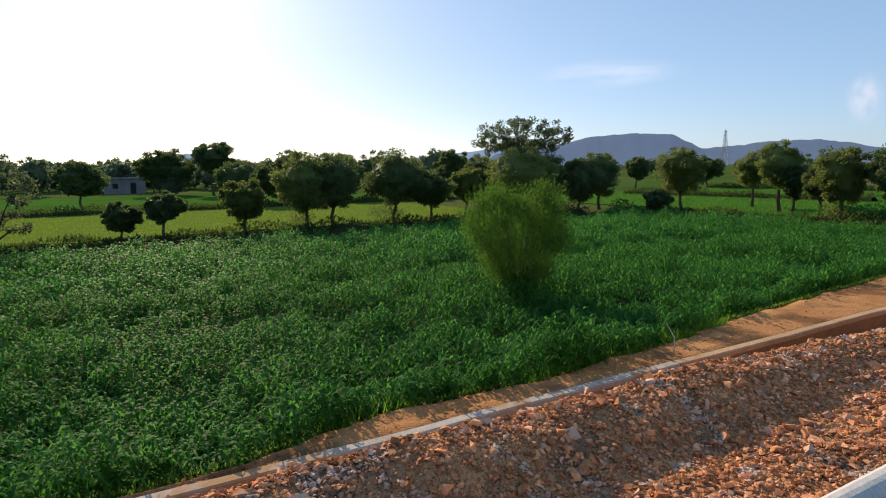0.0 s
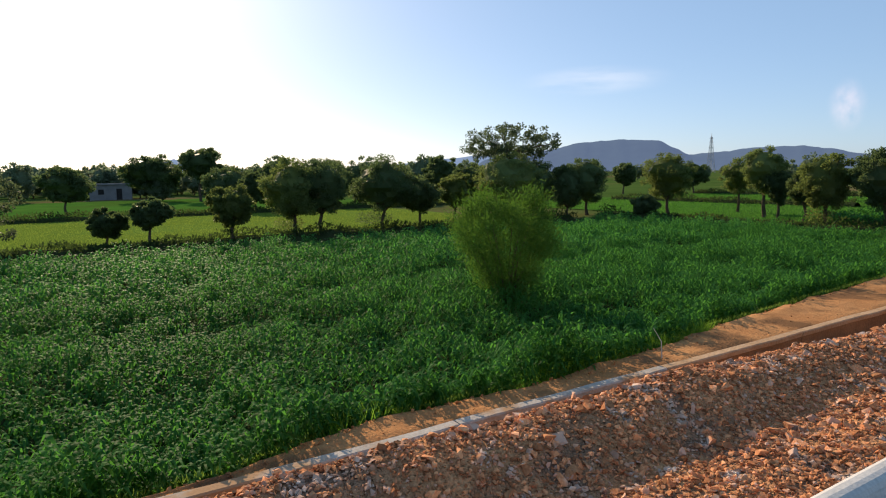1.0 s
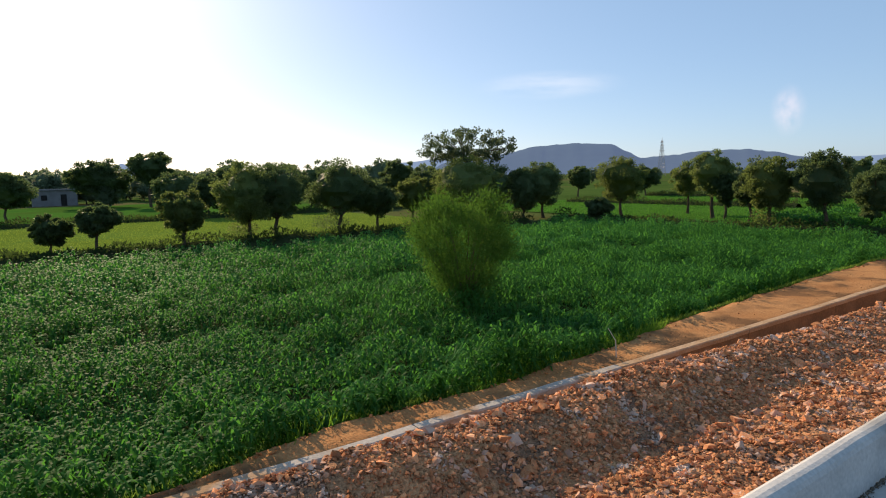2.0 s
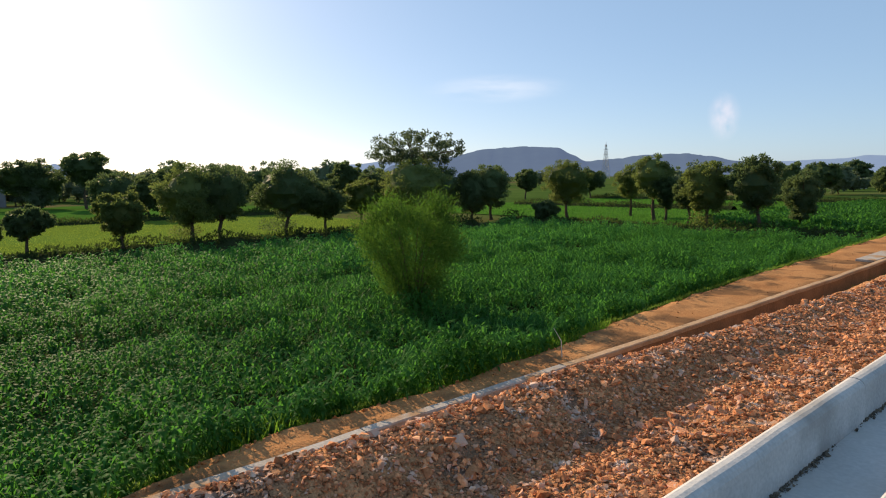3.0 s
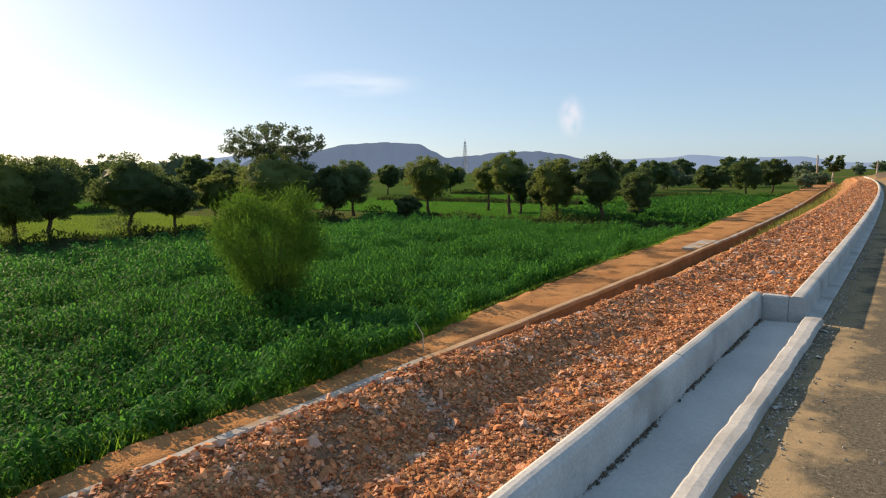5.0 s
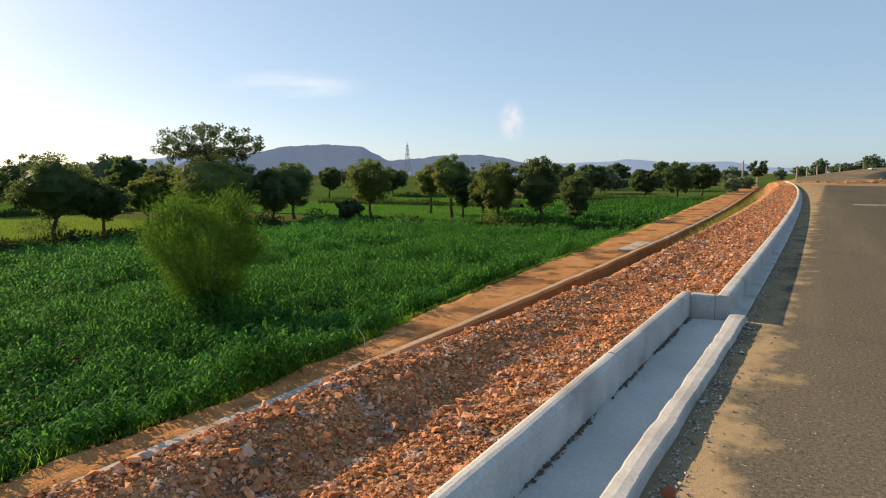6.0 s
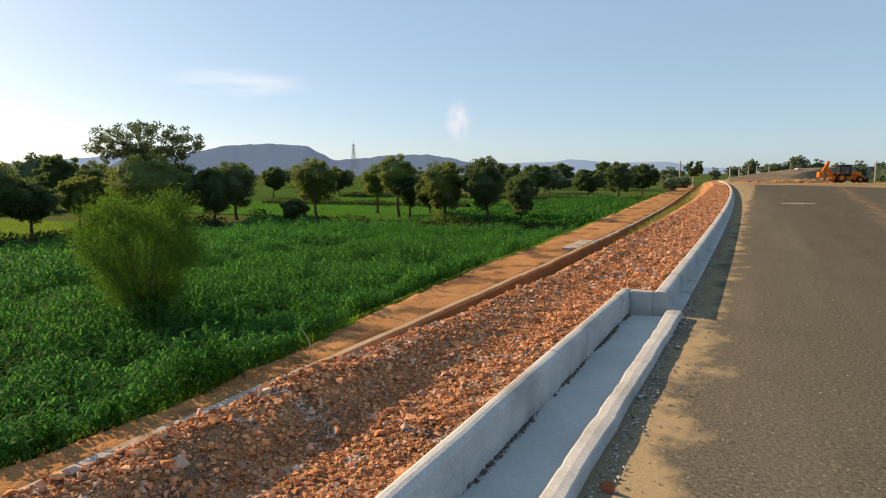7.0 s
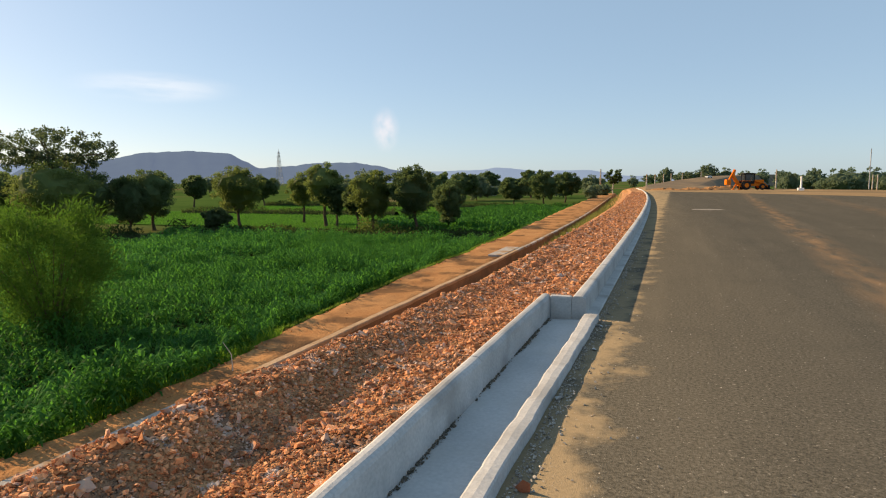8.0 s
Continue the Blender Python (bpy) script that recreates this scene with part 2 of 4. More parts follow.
M_HILLFAR = haze_glow_mat("hazier_hill", (0.07, 0.1, 0.1), 0.36)


# ---- helpers of this scene ----
def mesh_of(name, verts, faces, material, smooth=False):
    me = bpy.data.meshes.new(name)
    me.from_pydata([tuple(map(float, v)) for v in verts] if not isinstance(verts, np.ndarray) else verts.tolist(), [], faces if not isinstance(faces, np.ndarray) else faces.tolist())
    me.materials.append(material)
    if smooth:
        me.polygons.foreach_set("use_smooth", [True] * len(me.polygons))
    me.update()
    return me


def obj(name, verts, faces, material, parent=None, label="", smooth=False):
    ob = new(name, mesh_of(name, verts, faces, material, smooth))
    if parent is not None:
        ob.parent = parent
    if label:
        ob["label"] = label
    return ob


def part(name, bm, material, parent=None, label="", smooth=False):
    me = bpy.data.meshes.new(name)
    bm.to_mesh(me)
    bm.free()
    me.materials.append(material)
    if smooth:
        me.polygons.foreach_set("use_smooth", [True] * len(me.polygons))
    ob = new(name, me)
    if parent is not None:
        ob.parent = parent
    if label:
        ob["label"] = label
    return ob


def empty(name, x, y, z, rz=0.0):
    ob = new(name)
    ob.matrix_basis = pose(x, y, z, 0, 0, rz)
    return ob


def box(bm, x0, x1, y0, y1, z0, z1, bevel=0.0):
    r = bmesh.ops.create_cube(bm, size=1, matrix=Matrix.LocRotScale(((x0 + x1) / 2, (y0 + y1) / 2, (z0 + z1) / 2), None, (abs(x1 - x0), abs(y1 - y0), abs(z1 - z0))))
    if bevel:
        es = list({e for v in r["verts"] for e in v.link_edges})
        bmesh.ops.bevel(bm, geom=es, offset=bevel, segments=2, affect="EDGES", profile=0.6)


def boxed(name, x0, x1, y0, y1, z0, z1, material, parent=None, bevel=0.0, label=""):
    bm = bmesh.new()
    box(bm, x0, x1, y0, y1, z0, z1, bevel)
    return part(name, bm, material, parent, label)


def rod(bm, a, b, r0, r1=None, seg=8):
    a, b = Vector(a), Vector(b)
    d = b - a
    m = Matrix.Translation((a + b) / 2) @ d.to_track_quat("Z", "Y").to_matrix().to_4x4()
    bmesh.ops.create_cone(bm, cap_ends=True, segments=seg, radius1=r0, radius2=r0 if r1 is None else r1, depth=d.length, matrix=m)


def nz(x, y, s=1.0, z=0.0):
    return noise.noise(Vector((x * s, y * s, z)))


def kerb_shift(y):
    return -0.0004 * max(0.0, y - 5) ** 2 if y < 130 else -0.0004 * 125 ** 2 - 0.02 * (min(y, 300) - 130) + 0.03 * max(0, y - 300)


def wall_shift(y):
    return -0.00048 * max(0.0, y - 10) ** 2 if y < 70 else -0.00048 * 60 ** 2 - 0.0576 * (y - 70)


def loft(name, ys, profile, material, parent=None, smooth=True, closed=False, label=""):
    """A sheet, or a closed bar, through one profile of (x, z) points at each y."""
    verts, faces = [], []
    rows = [profile(y) for y in ys]
    k = len(rows[0])
    for y, row in zip(ys, rows):
        verts += [(x, y, z) for x, z in row]
    n = k if closed else k - 1
    for i in range(len(ys) - 1):
        for j in range(n):
            a, b = i * k + j, i * k + (j + 1) % k
            faces.append((a, b, b + k, a + k))
    if closed:
        faces += [tuple(range(k))[::-1], tuple((len(ys) - 1) * k + j for j in range(k))]
    return obj(name, verts, faces, material, parent, label, smooth)


def spread(a, b, step, grow=1.0):
    ys, y = [], a
    while y < b:
        ys.append(y)
        y += step
        step *= grow
    return ys + [b]


FIELD = -2.4
TRACK = -1.6


def track_edge(y):
    """The outer edge of the soil track, where the verge falls to the field."""
    k = min(1.0, max(0.0, (y - 6.5) / 12.5))
    return -6.25 + min(0.28, 0.15 * max(0.0, 3.2 - y)) - 1.25 * k - 0.6 * min(1.0, max(0.0, (y - 26) / 12)) - 0.7 * min(1.0, max(0.0, (y - 38) / 25)) + wall_shift(y) + 0.22 * nz(y, 3, 0.45) + 0.1 * nz(y, 3, 1.7)


# ---- ground ----
ring = [0, 30, 60, 90, 130, 200, 300, 450, 700, 1100, 1700, 2600, 3600]
gv, gf = [(0, 0, FIELD - 0.06)], []
for i, r in enumerate(ring[1:]):
    for k in range(48):
        a = 2 * math.pi * k / 48
        gv.append((r * math.cos(a), r * math.sin(a), FIELD - 0.06 + (0.25 * nz(r * math.cos(a), r * math.sin(a), 0.01) if r > 100 else 0)))
for k in range(48):
    gf.append((0, 1 + k, 1 + (k + 1) % 48))
    for i in range(len(ring) - 2):
        a, b = 1 + i * 48 + k, 1 + i * 48 + (k + 1) % 48
        gf.append((a, a + 48, b + 48, b))
ground = obj("ground", gv, gf, M_GROUND)
tagged(ground, "flat green farmland reaching the far hills", "ground", kind="structure")


def patch(name, x0, x1, y0, y1, z, material, label):
    nx, ny = 24, 40
    verts = [(x0 + (x1 - x0) * i / nx + 0.5 * nz(i, j, 0.4), y0 + (y1 - y0) * j / ny + 0.5 * nz(i, j, 0.4, 5), z + 0.02 * nz(i, j, 0.7)) for j in range(ny + 1) for i in range(nx + 1)]
    faces = [(j * (nx + 1) + i, j * (nx + 1) + i + 1, (j + 1) * (nx + 1) + i + 1, (j + 1) * (nx + 1) + i) for j in range(ny) for i in range(nx)]
    return tagged(obj(name, verts, faces, material), label, "field", kind="structure")


patch("crop_field_soil", -37.5, -8.2, -30, 44.5, FIELD, M_FIELDSOIL, "dark damp soil under the standing crop")
patch("pale_field", -66, -37.4, -45, 33, FIELD + 0.03, M_PALE, "sunlit pale green field of short grass")
patch("bright_field", -66, -10.5, 46.5, 92, FIELD + 0.01, M_BRIGHT, "bright green field of low young crop")
patch("back_field", -120, -67, -60, 40, FIELD + 0.01, M_BRIGHT, "green field beyond the pale one")

# ---- embankment, road ----
ys_road = spread(-14, 400, 1.0, 1.02)


def bank(y):
    s, w = kerb_shift(y), wall_shift(y)
    e = track_edge(y)
    return [(e - 1.5, FIELD - 0.1), (e - 0.75, FIELD + 0.28 + 0.06 * nz(y, 1, 0.9)), (e - 0.3, TRACK - 0.22 + 0.06 * nz(y, 2, 1.1)), (e, TRACK - 0.02 + 0.05 * nz(y, 4, 1.3)),
            *[(e + (-5.72 + w - e) * k / 7, TRACK - 0.03 + 0.05 * nz(k * 0.5, y, 0.9) + 0.03 * nz(k, y * 2.4, 1.0, 7)) for k in range(1, 7)],
            (-5.72 + w, TRACK - 0.05), (-5.6 + w, TRACK - 0.12), (-5.55 + w, -2.2), (-5.2 + w, -2.2 + 0.08 * nz(y, 8, 0.6)),
            (-4.6 + w, -2.05 + 0.12 * nz(y, 10, 0.7)), (-3.6 + 0.5 * (s + w), -1.3 + 0.12 * nz(y, 12, 0.6)), (-2.3 + s, -0.35), (-1.9 + s, -0.2), (-0.5 + s, -0.2)]


embankment = loft("embankment", spread(-14, 60, 0.3) + spread(60.5, 168, 1.2), bank, M_SOIL)
tagged(embankment, "bare orange soil bank with a levelled foot track", "embankment", kind="structure")


def road_row(y):
    s = kerb_shift(y)
    return [(-0.5 + s, -0.3), (0.1 + s, -0.06), (0.2 + s, 0.0)] + [(0.2 + s + 22 * k / 8, 0.012 * nz(k * 2, y, 0.3)) for k in range(1, 9)]


road = loft("road", [y for y in ys_road if y < 97] + [97], road_row, M_ROAD)
for v in road.data.vertices:         # the laid asphalt stops on a slant
    if v.co.y > 20:
        v.co.y -= (v.co.y - 20) * 0.019 * max(0.0, v.co.x)
tagged(road, "new dark grey asphalt road dusted with tan sand", "road", kind="structure")


def between(y, table):
    """Straight interpolation in a table of (y, value)."""
    for (ya, a), (yb, b) in zip(table, table[1:]):
        if y <= yb:
            return a + (b - a) * max(0.0, y - ya) / (yb - ya)
    return table[-1][1]


def apron_row(y):
    s = kerb_shift(y)
    wide = between(y, [(100, 1.0), (135, 0.35), (165, 0.2)])
    return [(-1.2 + s, FIELD - 0.1), (-1.0 + s, -0.6), (-0.3 + s, -0.045), (8 * wide, -0.03 + 0.03 * nz(1, y, 0.2)), (22 * wide, -0.035), (25 * wide, 0.02 + 0.05 * nz(3, y, 0.2)), (29 * wide, 0.0 + 0.05 * nz(5, y, 0.2)), (46 * wide, -0.08), (54 * wide, FIELD - 0.1)]


apron = loft("sand_apron", spread(-14, 165, 2, 1.02), apron_row, M_SAND)
tagged(apron, "graded sandy ground around and beyond the asphalt", "ground", kind="structure")

FAR_X = [(90, -2.5), (200, -6.0), (300, 2.0), (400, 21.0), (520, 55.0), (700, 110.0)]
FAR_Z = [(90, -0.02), (150, 0.03), (200, 0.3), (300, 1.6), (400, 4.0), (520, 5.6), (700, 5.6)]


def far_row(y):
    x, z = between(y, FAR_X), between(y, FAR_Z)
    return [(x - 7, FIELD - 0.1), (x - 1.2, z - 0.35), (x - 0.4, z - 0.04)] + [(x + 14 * k / 5, z + 0.05 * nz(k, y, 0.1)) for k in range(6)] + [(x + 15, z - 0.1), (x + 22, FIELD - 0.1)]


far_road = loft("far_road", spread(118, 700, 5, 1.04), far_row, M_FARROAD)
tagged(far_road, "grey-brown unfinished road rising away on a low bank", "road", kind="structure")


def heap(x, y, length, width, height, turn, seed):
    """A low ragged heap of tipped soil."""
    n, m = 26, 12
    verts, faces = [], []
    for i in range(n + 1):
        for j in range(m + 1):
            u, v = 2 * i / n - 1, 2 * j / m - 1
            f = max(0.0, 1 - u * u) * max(0.0, 1 - v * v)
            verts.append((u * length / 2, v * width / 2, height * f ** 0.6 * (0.75 + 0.7 * nz(u * length, v * width, 0.8, seed)) - 0.06))
    for i in range(n):
        for j in range(m):
            a = i * (m + 1) + j
            faces.append((a, a + m + 1, a + m + 2, a + 1))
    ob = obj("earth_mound", verts, faces, M_SOIL)
    ob.matrix_basis = pose(x, y, -0.02, 0, 0, turn)
    tagged(ob, "low ragged mound of tipped brown earth past the asphalt", "mound")


heap(5.0, 112, 7.5, 2.2, 0.5, 6, 1)
heap(-0.5, 116, 5.0, 2.4, 0.4, -10, 2)
heap(10.5, 128, 9.0, 3.0, 0.75, 12, 3)

# ---- kerb and drain channel ----
KERB_END = 7.3


def kerb_bar(name, y0, y1, x0, x1, z0, z1, parent, bend=True, seed=0, n=6):
    """A cast kerb length with a rounded, slightly uneven top."""
    r = min(0.055, (x1 - x0) * 0.48)

    def row(y):
        s = kerb_shift(y) if bend else 0.0
        j = 0.006 * nz(y, seed, 1.7)
        q = 0.006 * nz(y, seed + 9, 2.3)
        arc = [(x1 - r + r * math.cos(a) + s + j, z1 - r + r * math.sin(a) + q) for a in (0.0, 0.35, 0.75, 1.15, 1.57)]
        return [(x0 + s, z0), (x1 + 0.014 + s, z0), (x1 + 0.006 + s + j, z1 - r * 2.2)] + arc + [(x0 + r * 0.6 + s, z1 + q * 0.5), (x0 + r * 0.15 + s, z1 - r * 0.25), (x0 + s, z1 - r)]
    return loft(name, [y0 + (y1 - y0) * k / n for k in range(n + 1)], row, M_CONCRETE, parent, False, True)


drain = empty("drain_inlet", 0, 0, 0)
tagged(drain, "pale cast concrete drain channel sunk beside the road kerb", "drain", kind="structure")
yy = -10.0
while yy < KERB_END - 0.1:
    y1 = min(yy + 2.9, KERB_END + 0.1)
    kerb_bar("kerb_stone", yy + 0.004, y1 - 0.004, -0.45, -0.335, -0.25, 0.25, drain, False, yy, 14)
    yy += 2.9
end_wall = bmesh.new()
box(end_wall, -0.333, -0.073, KERB_END, KERB_END + 0.1, -0.25, 0.245, 0.022)
part("end_wall", end_wall, M_CONCRETE, drain)


def channel_row(y):
    return [(-0.34, -0.022), (-0.3, -0.02), (-0.15, -0.014 + 0.004 * nz(y, 2, 3)), (0.03, -0.004), (0.1, 0.004), (0.15, 0.006)]


loft("channel_floor", [-10 + 0.2 * k for k in range(87)], channel_row, M_SCREED, drain)


def lip_row(y):
    k = 0.02 * nz(y, 20, 0.9) + 0.01 * nz(y, 23, 3) + 0.006 * nz(y, 24, 9) - 0.012 * max(0.0, 4.5 - y)
    q = 0.008 * nz(y, 26, 2.0) + 0.006 * nz(y, 29, 7)
    t = 0.008 * nz(y, 33, 2.4) + 0.005 * nz(y, 37, 8)
    w = 0.012 * max(0.0, y - 3.0)
    return [(0.06 + k, -0.2), (0.235, -0.2), (0.21 + w + q, 0.02), (0.202 + w + q, 0.066 + t), (0.192 + w + q, 0.076 + t), (0.15 + 0.5 * k + 0.5 * w, 0.08 + t), (0.108 + k, 0.074 + t), (0.094 + k, 0.064 + t), (0.082 + k, 0.0)]


loft("channel_lip", [-4 + 0.04 * k for k in range(281)], lip_row, M_CONCRETE, drain, False, True)

road_kerb = empty("road_kerb", 0, 0, 0)
tagged(road_kerb, "long pale concrete road kerb with a flat gutter strip", "kerb", kind="structure")
yy = KERB_END + 0.0
while yy < 118:
    ln = 3.0 if yy < 40 else 8.0
    kerb_bar("kerb_stone", yy + 0.006, yy + ln - 0.006, -0.07, 0.085, -0.25, 0.25, road_kerb, True, yy, 6)
    yy += ln


def gutter_row(y):
    s = kerb_shift(y)
    return [(0.06 + s, -0.2), (0.225 + s, -0.2), (0.225 + s, 0.016), (0.215 + s, 0.026), (0.15 + s, 0.026), (0.07 + s, 0.03)]


yy = KERB_END - 0.02
while yy < 118:
    ln = 3.0 if yy < 40 else 8.0
    loft("gutter_slab", [yy + 0.006 + (ln - 0.012) * k / 4 for k in range(5)], gutter_row, M_CONCRETE, road_kerb, False, True)
    yy += ln


# ---- rubble bank ----
def bank_top(x, y):
    """Height of the loose rubble, x measured from the kerb line."""
    fall = min(1.0, max(0.0, (y - 3.5) / 5.0))
    near = min(1.0, max(0.0, (4.0 - y) / 2.0))
    crest = 0.295 + 0.02 * near - 0.12 * fall + 0.05 * nz(y, 40, 0.8)
    pts = [(-0.44, 0.17), (-0.7, 0.16), (-0.9, 0.135), (-1.08, 0.125), (-1.22, 0.17 - 0.02 * fall), (-1.42, crest - 0.02), (-1.52, crest), (-1.64, crest + 0.015 * near - 0.01 - 0.05 * fall), (-1.8, 0.2 + 0.02 * near - 0.27 * fall), (-2.0, 0.08 - 0.26 * fall), (-2.6, -0.4), (-3.4, -1.0), (-4.3, -1.75), (-4.9, -2.08)]
    if x > -0.44:
        return 0.17
    for (xa, za), (xb, zb) in zip(pts, pts[1:]):
        if x >= xb:
            k = (xa - x) / (xa - xb)
            return za + (zb - za) * k
    return pts[-1][1]


def rubble_row(y):
    s = kerb_shift(y)
    xs = [(-0.44 if y < KERB_END + 0.1 else -0.065), -0.45] + [-0.45 - 0.075 * k for k in range(1, 27)] + [-2.6, -3.0, -3.4, -3.9, -4.3, -4.9]
    return [(x + s, bank_top(x, y) + 0.022 * nz(x, y, 6) + 0.03 * nz(x, y, 2.1) * (x < -0.6) - (0.1 if y > 100 else 0)) for x in xs]


rubble = loft("rubble_bank", spread(-6, 16, 0.08) + spread(16.3, 120, 0.5, 1.03), rubble_row, M_RUBBLE)
tagged(rubble, "loose orange rubble heaped in a long bank behind the kerb", "rubble bank", kind="structure")

rng = np.random.default_rng(4)


def stone_shape(seed):
    """A broken stone: a few hard facets, every one different."""
    r = random.Random(seed)
    bm = bmesh.new()
    for k in range(8):
        v = Vector((r.gauss(0, 1), r.gauss(0, 1), r.gauss(0, 1))).normalized()
        bm.verts.new((v.x * r.uniform(0.42, 0.66), v.y * r.uniform(0.36, 0.54), v.z * r.uniform(0.26, 0.42)))
    hull = bmesh.ops.convex_hull(bm, input=bm.verts)
    bmesh.ops.delete(bm, geom=[g for g in hull["geom_interior"] if isinstance(g, bmesh.types.BMVert)], context="VERTS")
    me = bpy.data.meshes.new("stone")
    bm.to_mesh(me)
    bm.free()
    me.materials.append(M_STONE)
    return me


stone_meshes = [stone_shape(i) for i in range(20)]


def stones_in(name, pts, sizes, material, parent, seed):
    """Many loose stones joined in one mesh."""
    r = np.random.default_rng(seed)
    base = []
    for me in stone_meshes:
        v = np.array([tuple(p.co) for p in me.vertices])
        f = np.array([tuple(p.vertices) for p in me.polygons])
        base.append((v, f))
    vs, fs, off = [], [], 0
    for p, s in zip(pts, sizes):
        v, f = base[r.integers(len(base))]
        q = np.array(Euler((r.uniform(-0.6, 0.6), r.uniform(-0.6, 0.6), r.uniform(0, 6.28))).to_matrix())
        vs.append(v @ q.T * s + p)
        fs.append(f + off)
        off += len(v)
    ob = obj(name, np.concatenate(vs), np.concatenate(fs), material, parent)
    ob["kind"] = "stuff"
    return ob


pts, sizes = [], []
big = []
for k in range(84000):
    far = rng.random() < 0.3
    y = 8.5 + 15 * rng.random() ** 1.2 if far else -1.5 + 10 * rng.random()
    x = (-0.465 if y < KERB_END + 0.12 else -0.1) - 1.8 * rng.random()
    if x > -1.1 and rng.random() > 0.8:
        continue
    s = 0.011 + 0.026 * rng.random() ** 2 + (0.05 * rng.random() if rng.random() < 0.04 else 0)
    if far:
        s *= 1.5
    z = bank_top(x, y) + 0.022 * nz(x, y, 6) + 0.03 * nz(x, y, 2.1) * (x < -0.6)
    p = (x + kerb_shift(y), y, z + s * 0.15)
    if s > 0.036 and 0.3 < y < 7 and len(big) < 290:
        big.append((p, s * 1.1))
    else:
        pts.append(p), sizes.append(s * 1.15)
for k in range(7000):
    y = 21 + 60 * rng.random() ** 1.5
    x = -0.12 - 2.0 * rng.random()
    s = 0.04 + 0.06 * rng.random() ** 2
    pts.append((x + kerb_shift(y), y, bank_top(x, y) + s * 0.2)), sizes.append(s)
for k in range(900):
    y = 0.5 + 14 * rng.random()
    x = -5.0 + 0.55 * rng.random() - 0.5 * rng.random() ** 4
    s = 0.02 + 0.05 * rng.random() ** 2
    pts.append((x + wall_shift(y), y, -2.1 + 0.7 * max(0, x + 4.75) if x > -5.46 else TRACK + 0.03)), sizes.append(s)
stones_in("small_stones", np.array(pts), sizes, M_STONE, rubble, 7)
for (p, s) in big:
    ob = new("stone", stone_meshes[rng.integers(len(stone_meshes))])
    ob.parent = rubble
    ob.matrix_basis = Matrix.LocRotScale(p, Euler((rng.uniform(-0.5, 0.5), rng.uniform(-0.5, 0.5), rng.uniform(0, 6.28))), (s * 1.3, s * 1.3, s * 1.2))

# ---- retaining wall along the track ----
foot_wall = empty("retaining_wall", 0, 0, 0)
tagged(foot_wall, "low soil-stained concrete retaining wall with a pale coping", "wall", kind="structure")
yy = -8.0
while yy < 130:
    ln = 4.0 if yy < 40 else 9.0

    def wall_row(y):
        w = wall_shift(y)
        q = 0.012 * nz(y, 60, 1.3)
        return [(-5.74 + w, -2.3), (-5.52 + w, -2.3), (-5.5 + w + q, TRACK - 0.07), (-5.5 + w + q, TRACK - 0.065)]

    def coping_row(y):
        w = wall_shift(y)
        q, z = 0.025 * nz(y, 60, 1.3) + 0.015 * nz(y, 60, 5), 0.025 * nz(y, 66, 0.9)
        return [(-5.66 + w, TRACK - 0.062 + z), (-5.48 + w + q, TRACK - 0.062 + z), (-5.475 + w + q, TRACK + 0.01 + z), (-5.495 + w + q, TRACK + 0.03 + z), (-5.64 + w, TRACK + 0.03 + z), (-5.66 + w, TRACK + 0.015 + z)]
    seg = [yy + 0.008 + (ln - 0.016) * k / 8 for k in range(9)]
    loft("wall_face", seg, wall_row, M_WALLFACE, foot_wall, False, True)
    loft("coping", seg, coping_row, M_COPING if yy < 7 or 24 < yy < 60 else M_SOILED, foot_wall, False, True)
    yy += ln


# ---- plants ----
def leaves_mesh(p, d, up, length, width):
    """Diamond leaves at p, pointing along d: n x 3 arrays, sizes of n."""
    side = np.cross(d, up)
    side /= np.maximum(np.linalg.norm(side, axis=1, keepdims=True), 1e-6)
    L, W = length[:, None], width[:, None]
    v = np.stack([p, p + d * L * 0.45 + side * W * 0.5, p + d * L, p + d * L * 0.45 - side * W * 0.5], 1).reshape(-1, 3)
    return v, np.arange(len(p) * 4).reshape(-1, 4)


def unit(n, r):
    v = r.normal(size=(n, 3))
    return v / np.linalg.norm(v, axis=1, keepdims=True)


